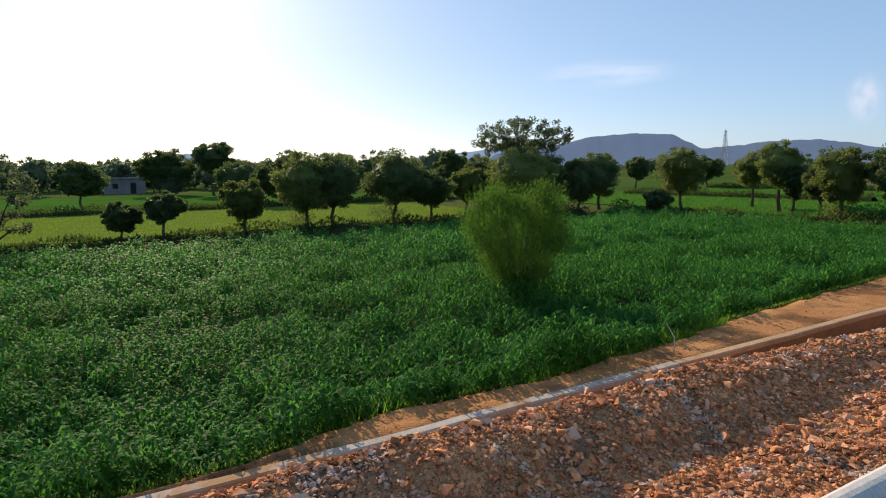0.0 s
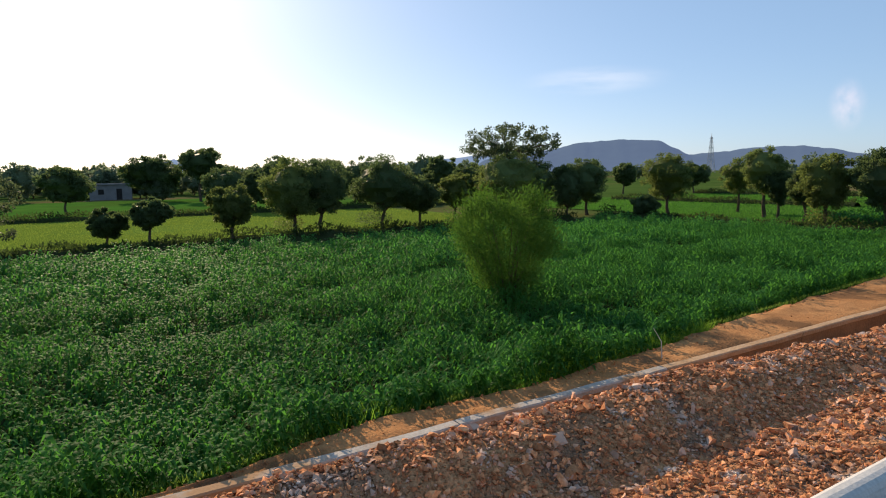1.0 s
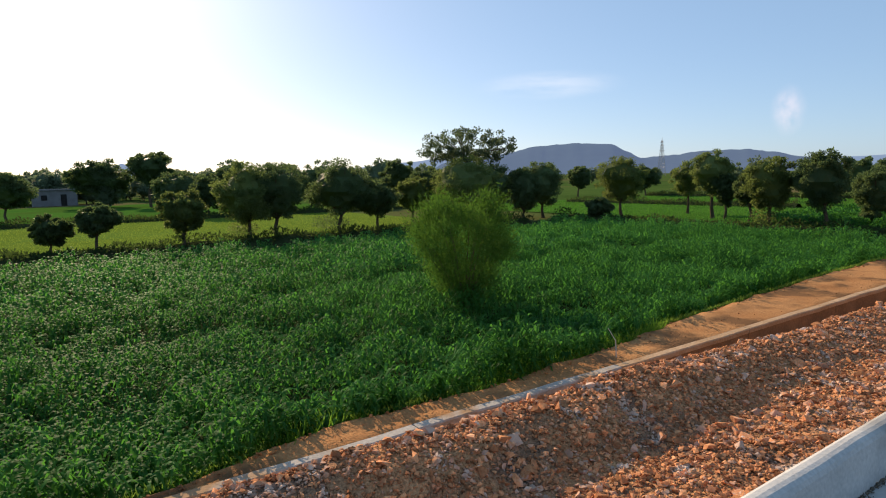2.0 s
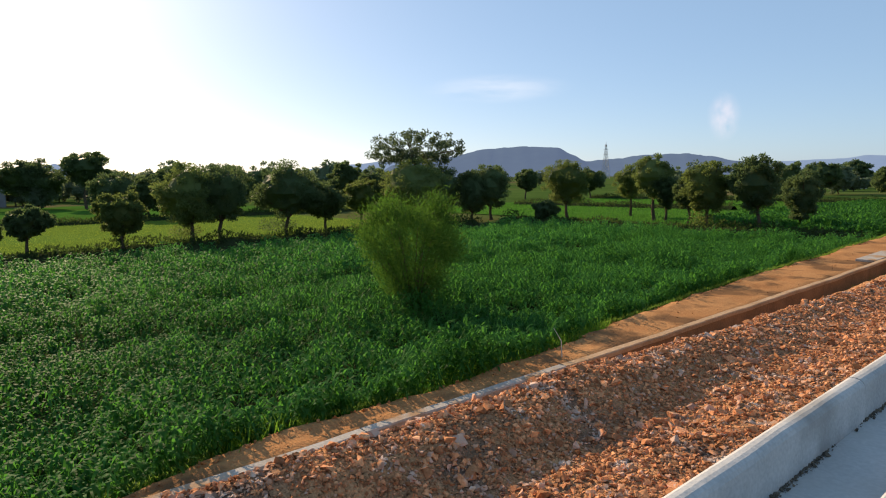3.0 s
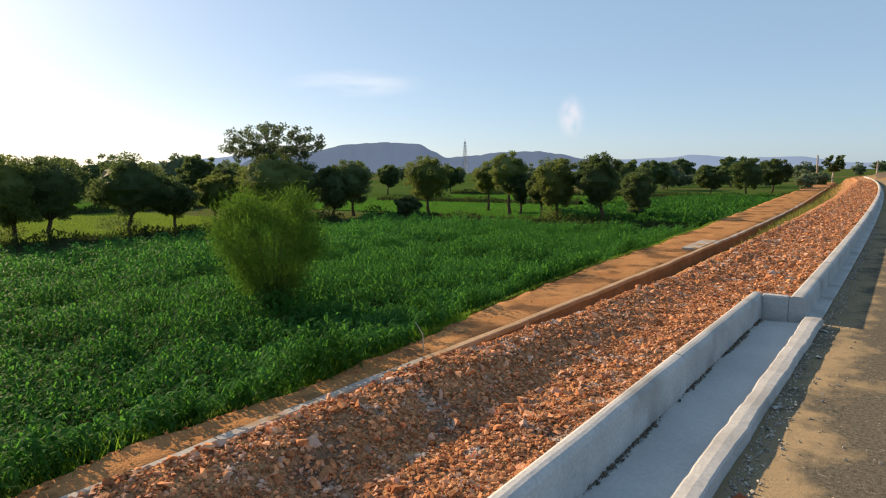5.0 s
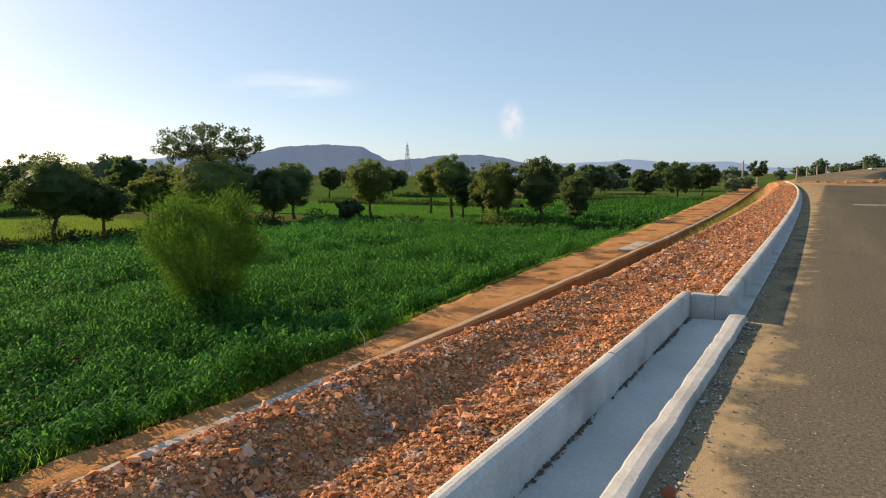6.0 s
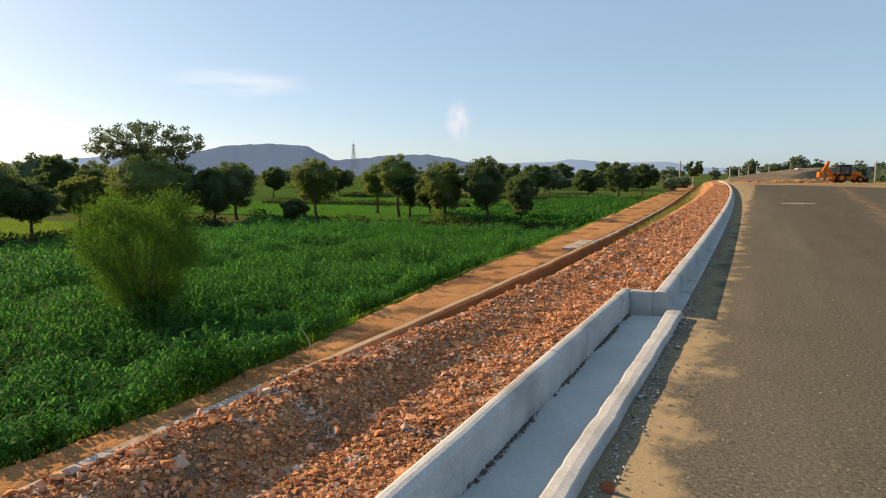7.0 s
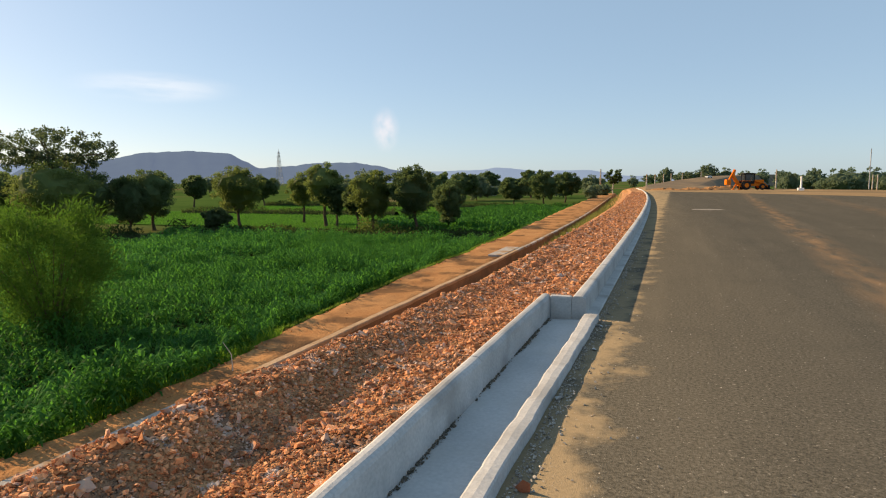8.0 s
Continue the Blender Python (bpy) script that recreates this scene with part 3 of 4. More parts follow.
def crop_stand(name, x0, x1, y0, y1, per_m2, leaves, hgt, leaf_len, leaf_w, material, seed, label, inside=None, ground_z=FIELD):
    """Standing crop: arching blades round each stalk, uneven in height patch by patch."""
    r = np.random.default_rng(seed)
    n = int((x1 - x0) * (y1 - y0) * per_m2)
    x, y = r.uniform(x0, x1, n), r.uniform(y0, y1, n)
    if inside:
        keep = np.array([inside(a, b) for a, b in zip(x, y)])
        x, y = x[keep], y[keep]
        n = len(x)
    hh = np.array([max(0.4, 1 + 0.7 * nz(a, b, 0.25) + 1.05 * nz(a, b, 0.7, 3) + 0.5 * nz(a, b, 2.0, 6)) for a, b in zip(x, y)]) * hgt * r.uniform(0.8, 1.15, n)
    for cx, cy, rx, ry in ((-14.5, 2.9, 1.1, 2.2), (-14.6, -0.9, 0.9, 1.4), (-17.8, 18.0, 1.0, 2.4), (-19.0, 25.4, 1.2, 2.8), (-10.4, 4.4, 0.6, 1.0), (-18.0, 7.5, 1.0, 1.8), (-11.0, 12.6, 0.6, 1.2)):
        hh *= 1 - 0.75 * np.exp(-((x - cx) / rx) ** 2 - ((y - cy) / ry) ** 2)      # trampled hollows
    z0 = np.array([ground_z(a, b) for a, b in zip(x, y)]) if callable(ground_z) else np.full(n, ground_z)
    vs = []
    up = np.array([0, 0, 1.0])
    for k in range(leaves):
        az = r.uniform(0, 2 * np.pi, n)
        out = np.stack([np.cos(az), np.sin(az), np.zeros(n)], 1)
        side = np.stack([-np.sin(az), np.cos(az), np.zeros(n)], 1)
        h0 = hh * (0.16 + 0.79 * (k + r.random(n)) / leaves)
        L = (leaf_len * r.uniform(0.7, 1.3, n))[:, None]
        W = (leaf_w * r.uniform(0.7, 1.2, n))[:, None]
        twist = up * r.uniform(-0.35, 0.35, n)[:, None]
        b = np.stack([x, y, z0 + h0], 1)
        rise, fall = r.uniform(0.2, 0.65, n)[:, None], r.uniform(0.05, 0.65, n)[:, None]
        m = b + L * (out * 0.26 + up * rise * 0.62)
        q = b + L * (out * 0.55 + up * rise * 0.78)
        t = b + L * (out * 0.95 + up * (rise * 0.7 - fall))
        vs.append(np.stack([b - side * W * 0.3, b + side * W * 0.3, m - (side + twist) * W * 0.5, m + (side + twist) * W * 0.5, q - (side - twist) * W * 0.42, q + (side - twist) * W * 0.42, t], 1))
    v = np.concatenate(vs).reshape(-1, 3)
    i = np.arange(len(v) // 7)[:, None] * 7
    faces = (i + np.array([[0, 1, 3, 2]])).tolist() + (i + np.array([[2, 3, 5, 4]])).tolist() + (i + np.array([[4, 5, 6]])).tolist()
    ob = obj(name, v, faces, material, smooth=True)
    return tagged(ob, label, "crop", kind="stuff")


def near_edge(x, y):
    return x < track_edge(y) - 0.1 - 0.35 * min(1, max(0, (y - 7) / 6)) - 0.14 * nz(y, 77, 1.5)


def field_ground(x, y):
    d = track_edge(y) - x
    return FIELD if d > 1.5 else FIELD + 0.62 * (1.5 - d) / 1.5


crop_stand("standing_crop", -20, -6.4, -4, 37, 34, 8, 0.6, 0.22, 0.046, M_CROP, 1, "dense dark green waist-high fodder crop with long leaves", near_edge, field_ground)
crop_stand("standing_crop", -32, -20, -12, 37, 21, 6, 0.62, 0.26, 0.07, M_CROP, 2, "dense dark green waist-high fodder crop with long leaves")
crop_stand("crop_edge", -9.5, -6.0, -3, 26, 64, 9, 0.6, 0.23, 0.042, M_CROP, 4, "thick leafy edge of the fodder crop by the track",
           lambda x, y: near_edge(x, y) and x > track_edge(y) - 1.1, field_ground)
crop_stand("low_crop", -24, -8.5, 46, 92, 9, 6, 0.45, 0.34, 0.11, M_CROP, 3, "green leafy crop in a field beside the track", lambda x, y: x < track_edge(y) - 0.3)


ball = bmesh.new()
bmesh.ops.create_icosphere(ball, subdivisions=3, radius=1)
ball.verts.ensure_lookup_table()
BALL_V = np.array([tuple(q.co) for q in ball.verts])
BALL_F = [[q.index for q in f.verts] for f in ball.faces]
ball.free()


def tree(x, y, h, w, name="field_tree", leaf=M_LEAF, stem=0.22, seed=1, dense=1.0, label="", open_top=False, base=FIELD, leaf_size=0.13, bark=M_BARK, group="", low=0.0, clumps=80):
    """Tapered leaning trunk, forked limbs, and one lumpy crown of many small leaf sprays with gaps."""
    r = np.random.default_rng(seed)
    root = empty(name, x, y, base)
    bm = bmesh.new()
    lean = Vector((r.uniform(-0.05, 0.05) * h, r.uniform(-0.05, 0.05) * h, 0))
    fork = Vector((0, 0, h * (stem + 0.06))) + lean * 0.6
    tr = 0.018 * h + 0.03
    knee = fork * 0.5 + Vector((r.uniform(-0.03, 0.03) * h, r.uniform(-0.03, 0.03) * h, 0))
    rod(bm, (0, 0, -0.1), (0, 0, 0.12), tr * 1.7, tr * 1.25, 8)
    rod(bm, (0, 0, 0.1), knee, tr * 1.25, tr, 8)
    rod(bm, knee, fork, tr, tr * 0.85, 8)
    ch = h * (1 - stem)
    mid = np.array([lean.x, lean.y, h * stem + ch * 0.5])
    half = np.array([w * 0.59, w * 0.59, ch * 0.54])
    blunt = r.uniform(1.9, 2.3)

    def shell(u):
        """How far the crown reaches along each direction: a blunt egg with lumps of two sizes."""
        egg = (np.abs(u[:, 0]) ** blunt + np.abs(u[:, 1]) ** blunt + np.abs(u[:, 2]) ** blunt) ** (-1 / blunt)
        lump = np.array([0.26 * nz(a * 1.5, b * 1.5, 1.0, q * 1.5 + seed * 3.1) + 0.2 * nz(a * 3.4, b * 3.4, 1.0, q * 3.4 + seed) for a, b, q in u])
        return (egg * (0.92 + lump) * np.where(u[:, 2] < -0.2, 0.86, 1.0))[:, None]
    u = unit(clumps, r)
    reach = shell(u)
    depth = r.uniform(0.55, 0.98, (clumps, 1)) if open_top else r.uniform(0.78, 0.95, (clumps, 1))
    tips = mid + u * reach * depth * half
    for k in range(0, clumps, 8 if open_top else 7):
        c = Vector(tips[k])
        bend = fork.lerp(c, 0.5) + Vector((0, 0, 0.04 * h))
        rod(bm, fork, bend, tr * 0.5, tr * 0.3, 5)
        rod(bm, bend, c, tr * 0.3, tr * 0.1, 5)
    part("trunk", bm, bark, root)
    n = int((70 if open_top else 150) * dense)
    ps, ds = [], []
    for k, c in enumerate(tips):
        spray = (0.07 if open_top else 0.1) * (w + ch) * 0.5 * r.uniform(0.7, 1.25)
        q = unit(n, r) * (r.random((n, 1)) ** 0.45) * np.array([1.0, 1.0, 0.7])
        ps.append(c + q * spray)
        ds.append(q * 0.6 + u[k] * 0.5 + unit(n, r) * 0.8 + np.array([0, 0, -0.2]))
    p, d = np.concatenate(ps), np.concatenate(ds)
    if low:
        m = 700
        q = unit(m, r) * r.random((m, 1)) ** 0.4
        p = np.concatenate([p, np.array([-0.1 * w, -0.1 * w, h * (stem * 0.55 + 0.06)]) + q * np.array([w * 0.3, w * 0.3, h * low])])
        d = np.concatenate([d, q + unit(m, r)])
    d /= np.linalg.norm(d, axis=1, keepdims=True)
    sz = leaf_size * r.uniform(0.6, 1.3, len(p))
    v, f = leaves_mesh(p, d, unit(len(p), r), sz, sz * 0.6)
    faces = f.tolist()
    if not open_top:
        core = mid + BALL_V * shell(BALL_V) * half * 0.74
        faces += [[i + len(v) for i in q] for q in BALL_F]
        v = np.concatenate([v, core])
    obj("crown", v, faces, leaf, root)
    return tagged(root, label, "tree", group)


ROUND = "rounded dark green field tree on a field boundary"
tree(-76.9, 1.0, 5.2, 5.0, seed=11, label="dark rounded tree beyond the pale field", leaf_size=0.24)
tree(-39.6, 2.3, 2.11, 1.82, seed=12, label="small bushy young tree at the field edge", stem=0.2)
tree(-38.3, 4.4, 2.78, 2.02, seed=13, label="small round tree with a bare thin trunk", stem=0.38)
tree(-111.9, 14.3, 7.2, 9.0, seed=14, label="broad dark tree far across the fields", leaf_size=0.34)
tree(-105.2, 20.1, 8.6, 6.4, seed=15, label="tall airy tree standing far across the fields", stem=0.36, leaf_size=0.26)
tree(-36.8, 8.7, 3.36, 2.40, leaf=M_LEAFWARM, seed=16, label="slim brownish green tree with a straight trunk", stem=0.3)
tree(-38.7, 13.2, 5.09, 3.46, leaf=M_LEAFWARM, seed=17, label="leaning olive green tree with low side shoots", stem=0.18, low=0.1)
tree(-38.6, 14.9, 5.18, 3.55, seed=18, label=ROUND, stem=0.2)
tree(-38.8, 19.6, 5.09, 4.70, seed=19, label="broad rounded tree with a thick short trunk", stem=0.2, low=0.1)
tree(-38.7, 22.6, 3.84, 3.17, seed=20, label=ROUND, stem=0.26)
tree(-43.1, 28.5, 3.9, 2.7, leaf=M_LEAFWARM, seed=21, label=ROUND, stem=0.25)
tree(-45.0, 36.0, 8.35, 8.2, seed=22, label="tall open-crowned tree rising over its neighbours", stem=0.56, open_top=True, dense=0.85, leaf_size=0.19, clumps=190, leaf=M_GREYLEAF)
tree(-42.0, 33.0, 5.8, 5.2, seed=23, label="wide dense dark green tree", stem=0.12, leaf=M_LEAFWARM)
tree(-43.0, 37.0, 5.2, 4.2, seed=24, label="wide dense dark green tree", stem=0.12)
tree(-74.0, 46.7, 6.2, 4.5, seed=25, label="round dark tree beyond the boundary trees", leaf_size=0.24)
tree(-40.7, 41.4, 5.3, 3.7, seed=26, label=ROUND, stem=0.15)
tree(-40.7, 39.0, 4.5, 2.8, seed=27, label=ROUND, stem=0.08)
tree(-73.5, 82.7, 5.4, 3.6, seed=28, label="round tree in the far green field", leaf_size=0.26)
tree(-34.9, 45.4, 5.6, 4.2, seed=29, label="full rounded tree catching warm light on its side", leaf=M_LEAFWARM, stem=0.18)
tree(-33.9, 41.4, 1.9, 1.9, name="field_bush", seed=30, label="low dark bush at the field edge", stem=0.05)
tree(-33.1, 52.8, 4.8, 2.9, seed=31, label="sparse olive tree with a slanting trunk", leaf=M_LEAFWARM, stem=0.3, dense=0.7)
tree(-28.5, 49.3, 5.9, 3.1, seed=32, label="tall upright tree with a leafy rounded head", leaf=M_LEAFWARM, stem=0.27)
tree(-27.1, 48.8, 4.0, 1.8, seed=33, label="slender dark tree beside a taller one", stem=0.25)
tree(-20.6, 43.2, 5.0, 2.9, seed=34, label="upright tree with shoots low on its trunk", stem=0.2, leaf=M_LEAFWARM, low=0.14)
tree(-24.4, 47.6, 4.2, 2.2, seed=35, label="slender dark tree beside a taller one", stem=0.22)
tree(-17.4, 43.9, 5.2, 3.2, seed=36, label=ROUND, stem=0.22)
tree(-16.6, 48.9, 4.2, 2.3, seed=37, label="narrow dark tree clothed to the ground", stem=0.08)
tree(-38.9, 120.5, 5.6, 5.6, seed=38, label="round tree beside the far shed", leaf_size=0.28)
tree(-22.4, 95.9, 4.4, 4.5, seed=39, label="bright green round tree near the far track", leaf_size=0.24)
tree(-17.7, 115.9, 5.4, 4.7, seed=40, label="bright green round tree near the far track", leaf_size=0.26)
tree(-30.6, 146.1, 6.2, 6.0, seed=41, label="round tree beside the far shed", leaf_size=0.32)
tree(-50.0, 174.5, 6.6, 7.0, seed=42, label="broad tree far along the fields", leaf_size=0.4)
tree(-13.0, 160, 6.8, 4.0, seed=43, label="pale-stemmed tree with a tufted top beside the pole", leaf_size=0.3, bark=M_PALEBARK, stem=0.45, open_top=True)

for k, (x, y, h, w) in enumerate(((-77.1, 17.9, 5.2, 5), (-68.6, 18.8, 4.4, 3.2), (-73.7, 22.7, 5.4, 3.8), (-75.2, 30.5, 6.2, 4.2), (-79.6, 35.6, 5.6, 5), (-74.2, 39.8, 5.2, 4), (-58.2, 41.0, 5, 4.6), (-65.2, 90.4, 5.4, 4.6), (-32.0, 75.0, 4.6, 4), (-32.8, 89.8, 5.4, 3.8), (-19.7, 105.9, 5.6, 5))):
    tree(x, y, h, w, seed=120 + k, label="dark round tree standing behind the boundary trees", stem=0.15, leaf_size=0.24, dense=0.7)

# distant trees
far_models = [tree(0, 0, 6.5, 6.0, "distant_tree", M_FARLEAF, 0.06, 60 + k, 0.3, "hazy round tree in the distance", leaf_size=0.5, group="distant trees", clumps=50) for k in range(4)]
spots = []
for k in range(56):
    az = 95 - 92 * (k + rng.random()) / 56
    dist = rng.uniform(110, 330) if az > 50 else rng.uniform(170, 420)
    spots.append((az, dist, rng.uniform(0.75, 1.1)))
for k in range(46):
    spots.append((93 - 40 * (k + rng.random()) / 46, rng.uniform(125, 200), rng.uniform(0.75, 1.02)))
for k in range(40):
    spots.append((96 - 42 * (k + rng.random()) / 40, rng.uniform(128, 175), rng.uniform(0.75, 1.08)))
for k in range(34):
    spots.append((5 + 27 * (k + rng.random()) / 34, rng.uniform(118, 230), rng.uniform(0.5, 0.85)))
for k in range(42):
    spots.append((-8.5 - 22 * (k + rng.random()) / 42, rng.uniform(165, 250), rng.uniform(0.75, 1.05)))
for k in range(16):
    spots.append((2 - 11 * (k + rng.random()) / 16, rng.uniform(430, 620), rng.uniform(1.4, 2.0)))
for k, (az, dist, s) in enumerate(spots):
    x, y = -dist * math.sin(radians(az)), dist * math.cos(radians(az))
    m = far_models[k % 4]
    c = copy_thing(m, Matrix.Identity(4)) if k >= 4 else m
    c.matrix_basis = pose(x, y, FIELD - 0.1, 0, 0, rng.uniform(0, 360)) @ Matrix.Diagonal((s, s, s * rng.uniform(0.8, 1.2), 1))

# feathery bush in the crop
r = np.random.default_rng(90)
bush = empty("feathery_bush", -12.9, 10.5, FIELD)


def bush_radius(z):
    pts = [(0.15, 0.06), (0.5, 0.3), (0.9, 0.72), (1.4, 1.12), (1.9, 1.38), (2.4, 1.42), (2.9, 1.2), (3.25, 0.8), (3.5, 0.3)]
    for (za, ra), (zb, rb) in zip(pts, pts[1:]):
        if za <= z <= zb:
            return ra + (rb - ra) * (z - za) / (zb - za)
    return 0.1


ends = []
for k in range(190):
    a, z = 2 * math.pi * k * 0.618, 0.55 + 2.75 * r.random() ** 0.8
    q = bush_radius(z) * (0.35 + 0.62 * r.random() ** 0.5) * (1 + 0.3 * nz(math.cos(a) * 1.6, math.sin(a) * 1.6, 1.0, z))
    z += 0.3 * nz(math.cos(a) * q, math.sin(a) * q, 1.1, 4)
    ends.append(Vector((math.cos(a) * q, math.sin(a) * q, z)))
for k, top in enumerate(ends[:26]):
    bm = bmesh.new()
    mid = Vector((top.x * 0.4, top.y * 0.4, 0.1 + top.z * 0.45))
    rod(bm, (top.x * 0.03, top.y * 0.03, 0), mid, 0.03, 0.018, 6)
    rod(bm, mid, top, 0.018, 0.005, 5)
    part("stem", bm, M_BARK, bush)
tw_p, tw_d = [], []
for top in ends:
    grow = Vector((top.x * 0.5, top.y * 0.5, 0.9)).normalized()
    for q in range(165):
        b = top + Vector(r.normal(size=3) * 0.16) + grow * r.uniform(-0.28, 0.16)
        tw_p.append(tuple(b))
        tw_d.append(tuple(grow * 0.8 + Vector(r.normal(size=3) * 0.6)))
d = np.array(tw_d)
d /= np.linalg.norm(d, axis=1, keepdims=True)
sz = 0.05 + 0.2 * r.random(len(d)) ** 2
v, f = leaves_mesh(np.array(tw_p), d, unit(len(d), r), sz, np.full(len(d), 0.016) + 0.008 * r.random(len(d)))
obj("foliage", v, f, M_FEATHER, bush)
tagged(bush, "light green feathery shrub standing in the crop", "bush")


# ---- distance: hills ----
def hill(name, dist, pts, material, label, depth=500):
    """A ridge: (azimuth left of the road, elevation) in degrees along its crest."""
    verts, faces = [], []
    n = 90
    az = [p[0] for p in pts]
    for i in range(n + 1):
        a = az[0] + (az[-1] - az[0]) * i / n
        el = 0.0
        for (a0, e0), (a1, e1) in zip(pts, pts[1:]):
            if a0 >= a >= a1:
                k = (a0 - a) / (a0 - a1)
                k = k * k * (3 - 2 * k) * 0.5 + k * 0.5
                el = e0 + (e1 - e0) * k
        h = dist * math.tan(radians(el)) + 3.5 * nz(i * 0.31, dist, 1.0) + 2 * nz(i * 1.3, dist, 1.0)
        for q, fr in ((-1.0, 0.0), (-0.55, 0.42), (-0.3, 0.74), (-0.1, 0.95), (0.1, 1.0), (0.4, 0.8), (1.0, 0.0)):
            rr = dist + q * depth + 14 * nz(i * 0.13, q * 3, 1.0)
            verts.append((-rr * math.sin(radians(a)), rr * math.cos(radians(a)), FIELD - 2 + (h + 4) * fr * (1 + (0.08 * nz(i * 0.5, q * 7, 1.0) if 0 < fr < 0.9 else 0))))
    for i in range(n):
        for j in range(6):
            a = i * 7 + j
            faces.append((a, a + 7, a + 8, a + 1))
    return tagged(obj(name, verts, faces, material, smooth=True), label, "hill", kind="structure")


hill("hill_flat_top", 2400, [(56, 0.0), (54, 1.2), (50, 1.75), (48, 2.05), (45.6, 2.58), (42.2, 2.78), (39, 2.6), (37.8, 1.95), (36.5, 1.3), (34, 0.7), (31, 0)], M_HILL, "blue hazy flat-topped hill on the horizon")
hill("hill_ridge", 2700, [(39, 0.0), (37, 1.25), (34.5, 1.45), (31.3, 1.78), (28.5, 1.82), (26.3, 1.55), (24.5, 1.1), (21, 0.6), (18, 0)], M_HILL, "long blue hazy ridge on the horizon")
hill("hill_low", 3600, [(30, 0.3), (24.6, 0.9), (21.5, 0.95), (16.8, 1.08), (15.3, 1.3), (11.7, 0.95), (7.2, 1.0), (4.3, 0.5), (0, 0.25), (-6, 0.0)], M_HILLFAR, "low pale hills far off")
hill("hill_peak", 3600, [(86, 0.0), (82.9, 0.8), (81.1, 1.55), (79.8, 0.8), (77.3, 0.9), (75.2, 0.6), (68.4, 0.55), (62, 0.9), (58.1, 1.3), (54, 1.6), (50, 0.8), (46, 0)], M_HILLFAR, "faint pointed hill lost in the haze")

# ---- lattice tower ----
tower = empty("power_tower", -700 * math.sin(radians(34.8)), 700 * math.cos(radians(34.8)), FIELD)
bm = bmesh.new()
H = 40.0
for sx in (-1, 1):
    for sy in (-1, 1):
        rod(bm, (sx * 3.2, sy * 3.2, 0), (sx * 0.5, sy * 0.5, H * 0.92), 0.22, 0.14, 5)
for k in range(11):
    z0, z1 = H * 0.92 * k / 11, H * 0.92 * (k + 1) / 11
    a, b = 3.2 - 2.7 * k / 11, 3.2 - 2.7 * (k + 1) / 11
    for s in (-1, 1):
        rod(bm, (-a, s * a, z0), (b, s * b, z1), 0.1, None, 4), rod(bm, (a, s * a, z0), (-b, s * b, z1), 0.1, None, 4)
        rod(bm, (s * a, -a, z0), (s * b, b, z1), 0.1, None, 4), rod(bm, (s * a, a, z0), (s * b, -b, z1), 0.1, None, 4)
part("lattice", bm, M_STEEL, tower)
for z, ln in ((26, 3.4), (31, 3.0), (35, 2.4)):
    bm = bmesh.new()
    for s in (-1, 1):
        rod(bm, (0, 0, z + 0.8), (s * ln, 0, z), 0.14, 0.06, 4), rod(bm, (0, 0, z), (s * ln, 0, z), 0.14, 0.06, 4)
    part("cross_arm", bm, M_STEEL, tower)
bm = bmesh.new()
rod(bm, (0, 0, H * 0.92), (0, 0, H), 0.3, 0.1, 5)
part("peak", bm, M_STEEL, tower)
tagged(tower, "grey steel lattice power tower in the distance", "tower")

# ---- field banks and rough grass ----
def bund(name, a, b, label, seed):
    """A low weedy earth bank between two fields."""
    a, b = Vector(a), Vector(b)
    d = (b - a).normalized()
    side = Vector((-d.y, d.x, 0))
    n = int((b - a).length / 0.6)
    verts, faces = [], []
    for i in range(n + 1):
        p = a.lerp(b, i / n) + side * 0.35 * nz(i, seed, 0.12)
        h = 0.38 + 0.14 * nz(i, seed + 3, 0.3)
        for q, z in ((-1.1, -0.08), (-0.5, h * 0.75), (0.0, h), (0.5, h * 0.7), (1.1, -0.08)):
            v = p + side * (q + 0.12 * nz(i, q * 5, 0.5))
            verts.append((v.x, v.y, FIELD + z))
    for i in range(n):
        for j in range(4):
            k = i * 5 + j
            faces.append((k, k + 1, k + 6, k + 5))
    tagged(obj(name, verts, faces, M_FIELDSOIL), label, "field bank", kind="structure")
    r = np.random.default_rng(seed)
    m = n * 70
    u = r.random(m)
    q = r.uniform(-1.1, 1.1, m)
    p = np.array([tuple(a.lerp(b, t) + side * w) for t, w in zip(u, q)])
    lump = np.array([max(0.15, 0.55 + 1.1 * nz(t * n, seed, 0.25)) for t in u])
    p[:, 2] = FIELD + 0.3 * (1 - np.abs(q) / 1.2) + lump * r.random(m) * 0.62
    dd = unit(m, r) + np.array([0, 0, 0.9])
    dd /= np.linalg.norm(dd, axis=1, keepdims=True)
    L = r.uniform(0.15, 0.34, m)
    v, f = leaves_mesh(p, dd, unit(m, r), L, L * 0.4)
    tagged(obj("bank_weeds", v, f, M_WEED), "dark rough weeds growing over a field bank", "weeds", kind="stuff")


bund("field_bund", (-36.8, -30, FIELD), (-37.4, 36, FIELD), "low weedy earth bank between crop and pale field", 5)
bund("field_bund", (-38, 40.5, FIELD), (-10.5, 42.5, FIELD), "low weedy earth bank at the end of the crop", 6)
bund("field_bund", (-67, -40, FIELD), (-66, 60, FIELD), "low weedy bank behind the pale field", 7)
bund("field_bund", (-66, 92, FIELD), (-12, 93, FIELD), "low weedy bank behind the bright field", 8)
bund("field_bund", (-60, 66, FIELD), (-30, 68, FIELD), "low weedy bank across the bright field", 9)


